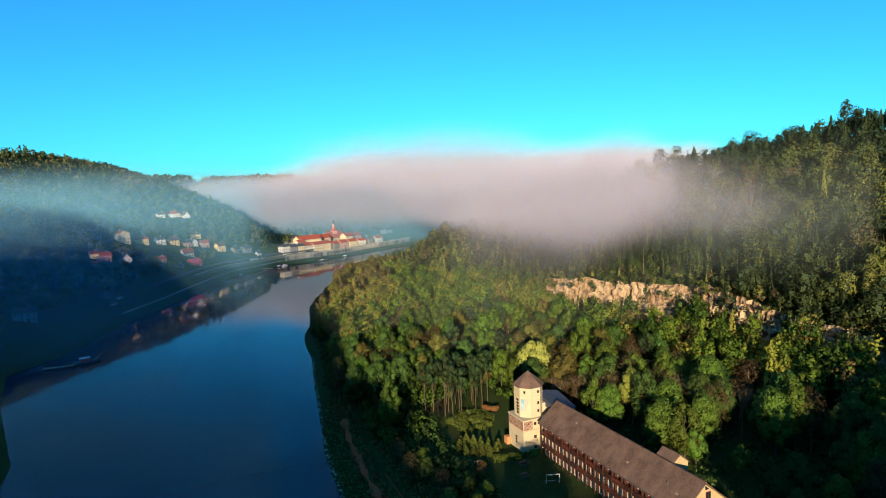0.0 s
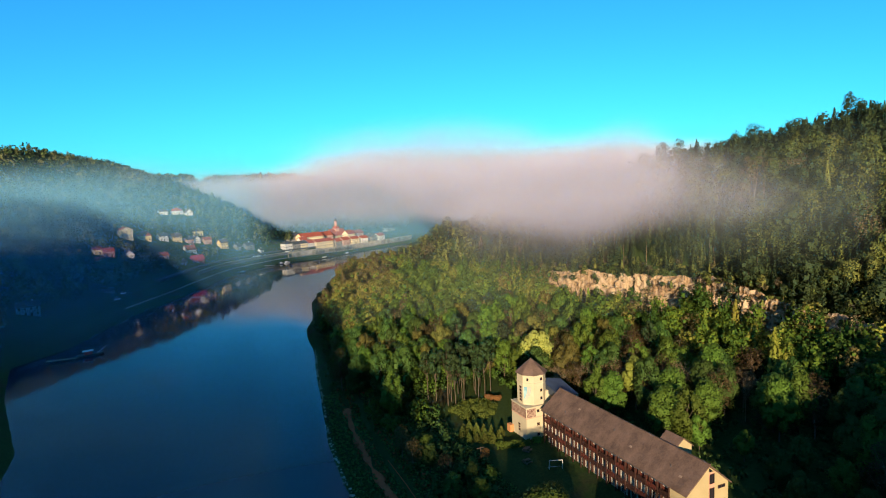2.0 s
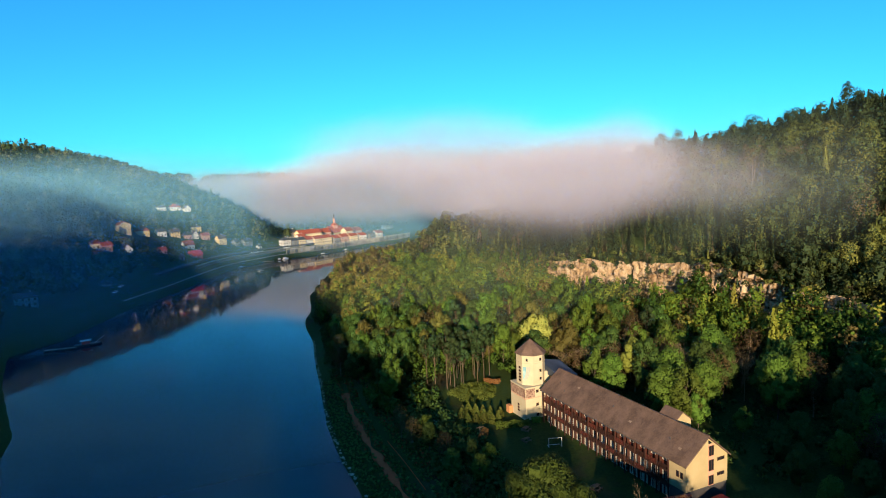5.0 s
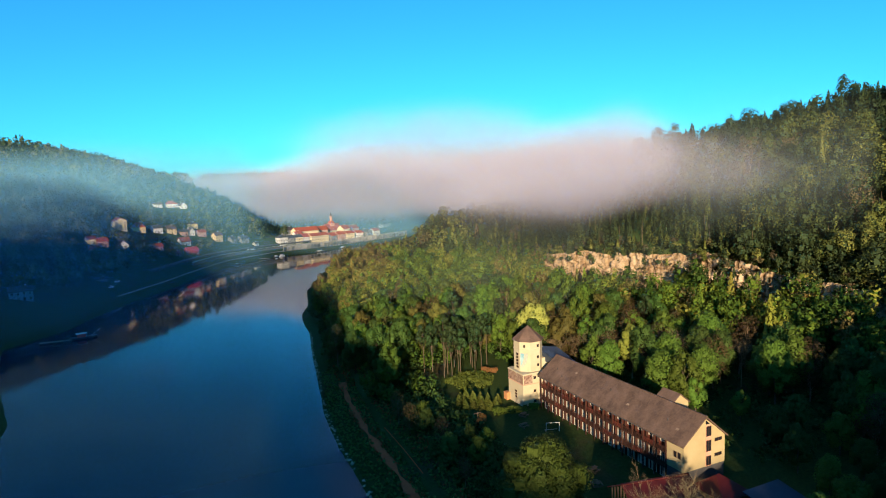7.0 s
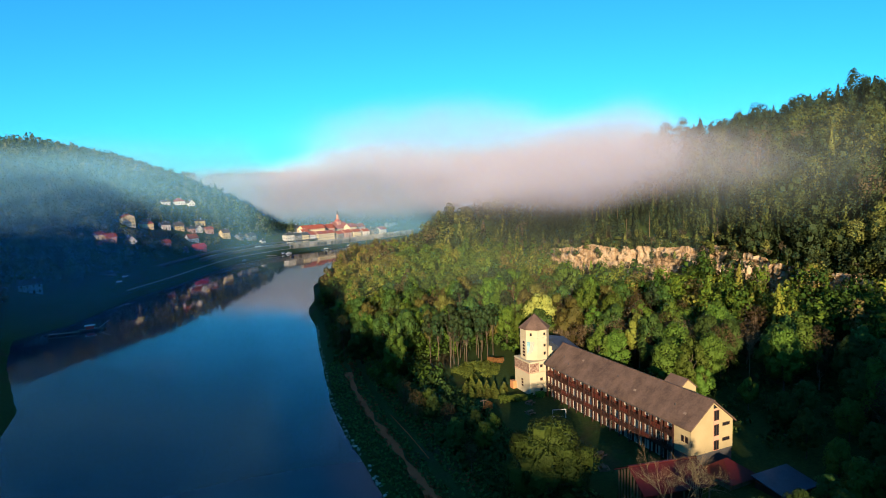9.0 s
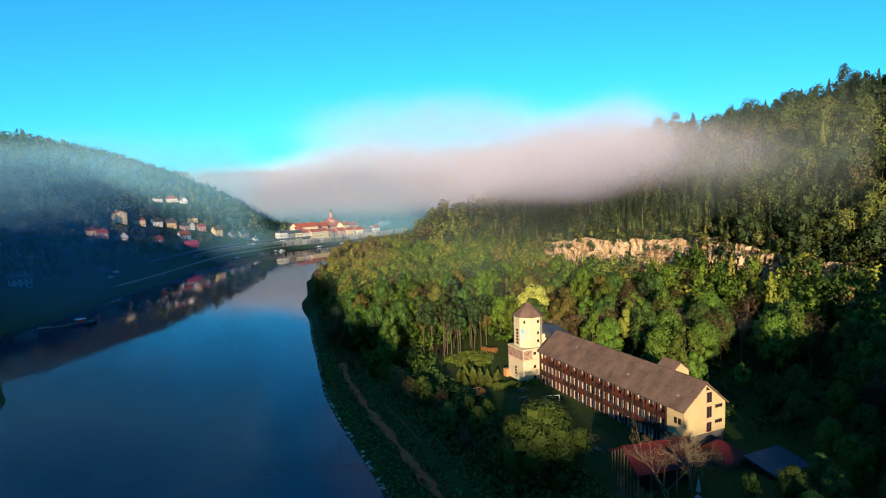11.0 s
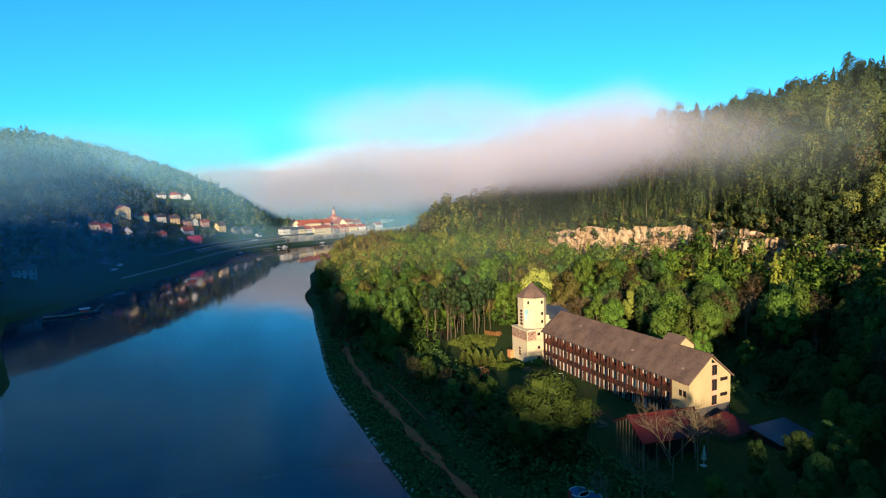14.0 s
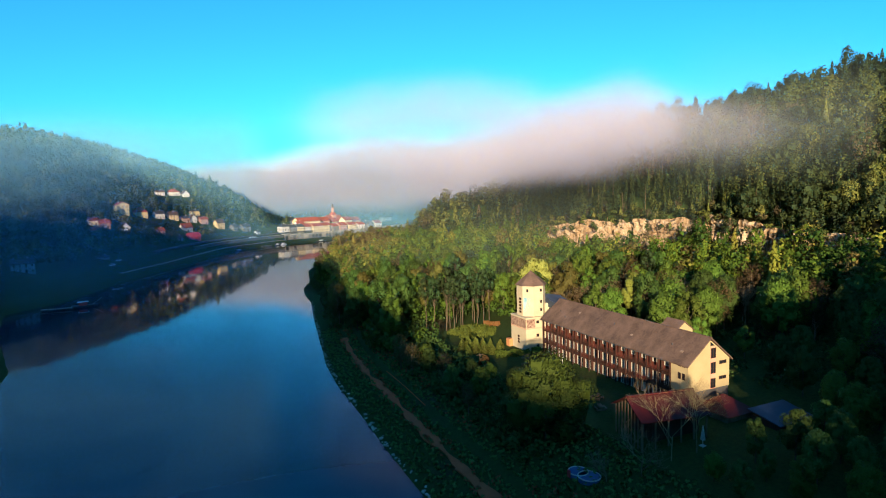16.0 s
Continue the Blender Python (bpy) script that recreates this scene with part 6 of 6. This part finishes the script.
for x, y, s in ((69, 53, 0.62), (73, 50, 0.7), (82, 52, 0.8), (86, 50, 0.85), (78, 47, 0.75), (91, 56, 0.85), (66, 49, 0.5), (61, 53, 0.45), (95, 64, 0.9), (88, 44, 0.8), (74, 42, 0.7), (97, 48, 0.9), (60, 48, 0.5), (70, 45, 0.7), (64, 43, 0.6), (80, 41, 0.8), (92, 50, 0.8), (100, 56, 0.9), (105, 63, 0.95), (96, 40, 0.85), (102, 46, 0.9), (90, 37, 0.85), (68, 38, 0.7), (84, 35, 0.8), (76, 36, 0.7), (99, 71, 0.85), (106, 72, 0.95), (112, 66, 1.0), (110, 56, 1.0), (108, 49, 1.0)):
    plant(trng.choice(["deep", "fresh", "deep", "deep"]), x, y, trng, s * 0.68, "trees round the huts")
for x, y, s in ((52, 107, 0.34), (48, 112, 0.45), (46, 104, 0.45), (50, 99, 0.4), (44, 122, 0.55), (44, 130, 0.7), (45, 95, 0.4), (54, 111, 0.3), (55, 105, 0.3), (47, 119, 0.45), (49, 126, 0.4)):
    plant(trng.choice(["bud", "deep", "deep", "fresh"]), x, y, trng, s, "thin trees between track and lawn")


def cone_shrub(seed, R, H, count, mat):
    rng = np.random.RandomState(seed)
    f = rng.rand(count) ** 0.6
    a = rng.rand(count) * 6.2832
    r = R * np.sin(np.clip(f * 1.9, 0, 2.6)) * (0.7 + 0.3 * rng.rand(count))
    c = np.stack([np.cos(a) * r, np.sin(a) * r, H * (1 - f)], 1)
    n = np.stack([np.cos(a), np.sin(a), np.full(count, 0.5)], 1)
    return quads_mesh("foliage", leaf_quads(c, n, 0.34, rng, 0.4), mat)


SHRUBS = [cone_shrub(k, 1.0, 3.2, 420, LEAF_HEDGE) for k in range(3)]
k = 0
for x, y in [(60.8 + 1.35 * i - 0.9 * j + trng.uniform(-0.4, 0.4), 130.5 - 1.5 * i - 1.8 * j + trng.uniform(-0.5, 0.5)) for j in range(3) for i in range(6)]:
    big = trng.uniform(0.75, 1.1)
    s = tagged(new("conical_shrub", SHRUBS[k % 3]), "yellow-green conical garden shrub in a row", "shrub", "garden shrubs")
    s.matrix_basis = Matrix.Translation((x, y, ground_z(x, y))) @ Matrix.Diagonal((big, big, trng.uniform(0.7, 1.05), 1))
    k += 1


def hedge(x0, y0, x1, y1, h, mat, label, seed):
    rng = np.random.RandomState(seed)
    L = math.hypot(x1 - x0, y1 - y0)
    n = int(L * 190)
    u, a = rng.rand(n), rng.rand(n) * math.pi
    top = 0.9 + 0.1 * np.sin(u * L * 1.7)
    c = np.stack([u * L, np.cos(a) * 0.9 * top, np.sin(a) ** 0.6 * h * top], 1)
    nn = np.stack([np.zeros(n), np.cos(a), np.sin(a)], 1)
    ob = tagged(new("hedge", quads_mesh("hedge", leaf_quads(c, nn, 0.34, rng, 0.5), mat)), label, "hedge", "garden hedges")
    ob.matrix_basis = Matrix.Translation((x0, y0, ground_z((x0 + x1) / 2, (y0 + y1) / 2))) @ Matrix.Rotation(math.atan2(y1 - y0, x1 - x0), 4, 'Z')
    return ob


def shrub_bed(x, y, a, b, h, turn, mat, label, seed):
    rng = np.random.RandomState(seed)
    tufts = [(r * math.cos(q) * a, r * math.sin(q) * b, rng.uniform(0.9, 1.5)) for r, q in zip(np.sqrt(rng.rand(60)), rng.rand(60) * 6.2832)]
    cs, ns = [], []
    for tx, ty, R in tufts:
        n = rng.randn(130, 3)
        n /= np.linalg.norm(n, axis=1)[:, None]
        n[:, 2] = np.abs(n[:, 2])
        lift = h * max(0.15, 1 - (tx / a) ** 2 - (ty / b) ** 2) * rng.uniform(0.7, 1.0)
        cs.append(n * (R, R, 0.9 * R) * rng.uniform(0.75, 1.05, (130, 1)) + (tx, ty, lift * 0.5))
        ns.append(n)
    bed = tagged(new("shrub_bed", quads_mesh("shrub_bed", leaf_quads(np.concatenate(cs), np.concatenate(ns), 0.3, rng, 0.5), mat)), label, "shrub bed")
    bed.matrix_basis = Matrix.Translation((x, y, ground_z(x, y))) @ Matrix.Rotation(turn, 4, 'Z')


shrub_bed(69.3, 141.0, 6.0, 6.5, 1.8, -0.5, LEAF_HEDGE, "rounded bed of dense yellow-green garden shrubs", 200)
hedge(75.5, 146, 79, 143, 1.4, LEAF_RUST, "low rust-orange garden hedge", 210)
hedge(63.5, 117.5, 71.2, 114.8, 1.6, LEAF_FRESH, "bright green clipped hedge below the tower", 211)
hedge(72.4, 115.2, 74.2, 114.6, 1.2, LEAF_FRESH, "bright green clipped hedge at the wall", 212)
hedge(57.5, 113.5, 60.5, 117, 1.8, LEAF_RUST, "rust-brown budding garden shrubs", 213)

# ---- huts and yard things ----
SLAT = surface("weathered_timber", (0.075, 0.048, 0.030), (0.16, 0.11, 0.07), 0.8, 8.0, 0.9, 0.4, 0.02, stretch=(1, 1, 0.2))


def barn():
    b = tagged(new("barn"), "open timber barn with a red sheet roof", "barn")
    b.matrix_basis = Matrix.Translation((59.8, 68.2, 0)) @ Matrix.Rotation(radians(-11), 4, 'Z')
    L, half, ze, zr, z0 = 11.2, 4.0, 11.0, 13.3, 6.0
    for ye in (-half - 0.5, half + 0.5):
        dz = ze - 0.28
        v = [(-0.4, 0, zr), (-0.4, ye, dz), (L + 0.4, ye, dz), (L + 0.4, 0, zr)]
        v += [(p, q, r + 0.14) for p, q, r in v]
        part("roof_slope", solid(v, [(0, 1, 2, 3), (7, 6, 5, 4), (0, 4, 5, 1), (1, 5, 6, 2), (2, 6, 7, 3), (3, 7, 4, 0)]), RED_SHEET, b)
    part("ridge_cap", box(-0.4, -0.2, zr + 0.08, L + 0.4, 0.2, zr + 0.24), RED_SHEET, b)
    part("back_wall", box(3.0, -half + 2.0, z0 - 0.5, L, half, ze - 0.1), DARK_WOOD, b)
    for i in range(9):
        y = -half + 0.3 + i * (2 * half - 0.6) / 8
        part("slat", box(0, y - 0.10, z0 - 0.8, 0.12, y + 0.10, zr - abs(y) * (zr - ze) / half - 0.15), SLAT, b)
    for i in range(6):
        x = 0.1 + i * (L - 0.2) / 5
        part("post", box(x - 0.10, -half - 0.05, z0 - 1.2, x + 0.10, -half + 0.15, ze - 0.1), SLAT, b)
    part("beam", box(0.2, -half - 0.03, ze - 0.4, L, -half + 0.13, ze - 0.12), SLAT, b)
    return b


barn()


def pavilion():
    p = tagged(new("pavilion"), "garden pavilion with a red hipped roof by the gable", "hut")
    x0, x1, y0, y1 = 75.8, 82.8, 63.2, 69.8
    part("wall", box(x0 + 0.5, y0 + 0.5, 6.2, x1 - 0.5, y1 - 0.5, 8.7), SLAT, p)
    xm, ym = (x0 + x1) / 2, (y0 + y1) / 2
    part("roof", solid([(x0, y0, 8.6), (x1, y0, 8.6), (x1, y1, 8.6), (x0, y1, 8.6), (xm - 0.4, ym + 0.8, 10.8), (xm + 0.4, ym + 0.8, 10.8)], [(3, 2, 1, 0), (0, 1, 5, 4), (1, 2, 5), (2, 3, 4, 5), (3, 0, 4)]), RED_SHEET, p)
    return p


pavilion()
shed = tagged(new("long_shed"), "low shed with a dull blue sheet roof", "shed")
part("wall", box(80.4, 57.6, 6.2, 88.0, 62.6, 8.6), DARK_WOOD, shed)
part("roof", solid([(80, 57.2, 8.6), (88.5, 57.2, 8.6), (88.5, 63, 9.6), (80, 63, 9.6), (80, 57.2, 8.45), (88.5, 57.2, 8.45), (88.5, 63, 9.45), (80, 63, 9.45)],
                   [(0, 1, 2, 3), (7, 6, 5, 4), (0, 4, 5, 1), (1, 5, 6, 2), (2, 6, 7, 3), (3, 7, 4, 0)]), METAL_BLUE, shed)


def parasol(x, y):
    p = tagged(new("parasol"), "closed white garden parasol on a pole", "parasol", "closed parasols")
    p.matrix_basis = Matrix.Translation((x, y, ground_z(x, y)))
    bm = bmesh.new()
    bmesh.ops.create_cone(bm, segments=10, radius1=0.05, radius2=0.05, depth=3.0, cap_ends=True, matrix=Matrix.Translation((0, 0, 1.5)))
    part("pole", bm, FRAME_WHITE, p)
    bm = bmesh.new()
    bmesh.ops.create_cone(bm, segments=8, radius1=0.38, radius2=0.06, depth=2.2, cap_ends=True, matrix=Matrix.Translation((0, 0, 2.1)))
    part("canopy", bm, CURTAIN, p)
    part("base", box(-0.4, -0.4, -0.1, 0.4, 0.4, 0.12, 0.04), CONCRETE, p)


parasol(67.2, 60.4)


def goal(x, y, turn):
    g = tagged(new("football_goal"), "small white football goal on the lawn", "goal")
    g.matrix_basis = Matrix.Translation((x, y, ground_z(x, y))) @ Matrix.Rotation(radians(turn), 4, 'Z')
    for n, r in (("post", (-1.5, -0.06, 0, -1.38, 0.06, 2.0)), ("post", (1.38, -0.06, 0, 1.5, 0.06, 2.0)), ("crossbar", (-1.5, -0.06, 2.0, 1.5, 0.06, 2.12)),
                 ("ground_bar", (-1.5, 1.1, 0, 1.5, 1.2, 0.1)), ("side_bar", (-1.48, 0.06, 0.02, -1.40, 1.1, 0.1)), ("side_bar", (1.40, 0.06, 0.02, 1.48, 1.1, 0.1))):
        part(n, box(*r), FRAME_WHITE, g)


goal(69.7, 101.8, -20)


def pool(x, y):
    p = tagged(new("paddling_pool"), "blue round garden pools with pale rims on the bank", "pool")
    p.matrix_basis = Matrix.Translation((x, y, ground_z(x, y)))
    for cx, cy, r in ((0, 0.9, 1.45), (0.5, -1.0, 1.6)):
        bm = bmesh.new()
        a = [(cx + r * math.cos(6.2832 * k / 24), cy + r * math.sin(6.2832 * k / 24)) for k in range(24)]
        prism(a, -0.3, 0.5, bm)
        part("basin", bm, BLUE_SHEET, p)
        verts, faces = [], []
        for k in range(24):
            limb(verts, faces, (*a[k], 0.52), (*a[(k + 1) % 24], 0.52), 0.10, 0.10, 6)
        piece("rim", mesh_of("rim", verts, faces, FRAME_WHITE, True), p)
    part("ladder", box(-1.75, 0.7, 0.0, -1.5, 1.2, 1.0), CABIN_RED, p, "red ladder")
    return p


pool(48.2, 64.6)


def table(x, y, turn):
    t = tagged(new("garden_table"), "pale garden table with two benches on the lawn", "table", "garden tables")
    t.matrix_basis = Matrix.Translation((x, y, ground_z(x, y))) @ Matrix.Rotation(radians(turn), 4, 'Z')
    part("tabletop", box(-0.9, -0.4, 0.70, 0.9, 0.4, 0.76, 0.02), SLAT, t)
    for s in (-0.85, 0.85):
        part("bench", box(-0.9, s - 0.15, 0.42, 0.9, s + 0.15, 0.47, 0.02), SLAT, t)
    for s in (-0.7, 0.7):
        part("trestle", box(s - 0.05, -0.95, 0, s + 0.05, 0.95, 0.40), SLAT, t)
        part("leg", box(s - 0.05, -0.2, 0.40, s + 0.05, 0.2, 0.70), SLAT, t)


for x, y, tn in ((66.5, 84.0, 20), (64.0, 80.0, 70), (66.2, 108.0, 10), (69.0, 112.5, 30)):
    table(x, y, tn)
cross = tagged(new("clothes_frame"), "pale T-shaped timber frame in the garden", "frame")
cross.matrix_basis = Matrix.Translation((59.2, 117.2, ground_z(59.2, 117.2)))
part("post", box(-0.08, -0.08, -0.2, 0.08, 0.08, 2.3), SLAT, cross)
part("arm", box(-1.0, -0.06, 2.0, 1.0, 0.06, 2.14), SLAT, cross)
OCHRE = surface("ochre_boards", (0.30, 0.13, 0.05), (0.44, 0.21, 0.09), 0.8, 6.0, 0.85, 0.3, 0.01)
part("porch", box(70.6, 123.0, Z_FOOT - 0.8, 71.7, 124.6, 9.1, 0.04), OCHRE, bpy.data.objects["tower"], "low ochre boarded porch")
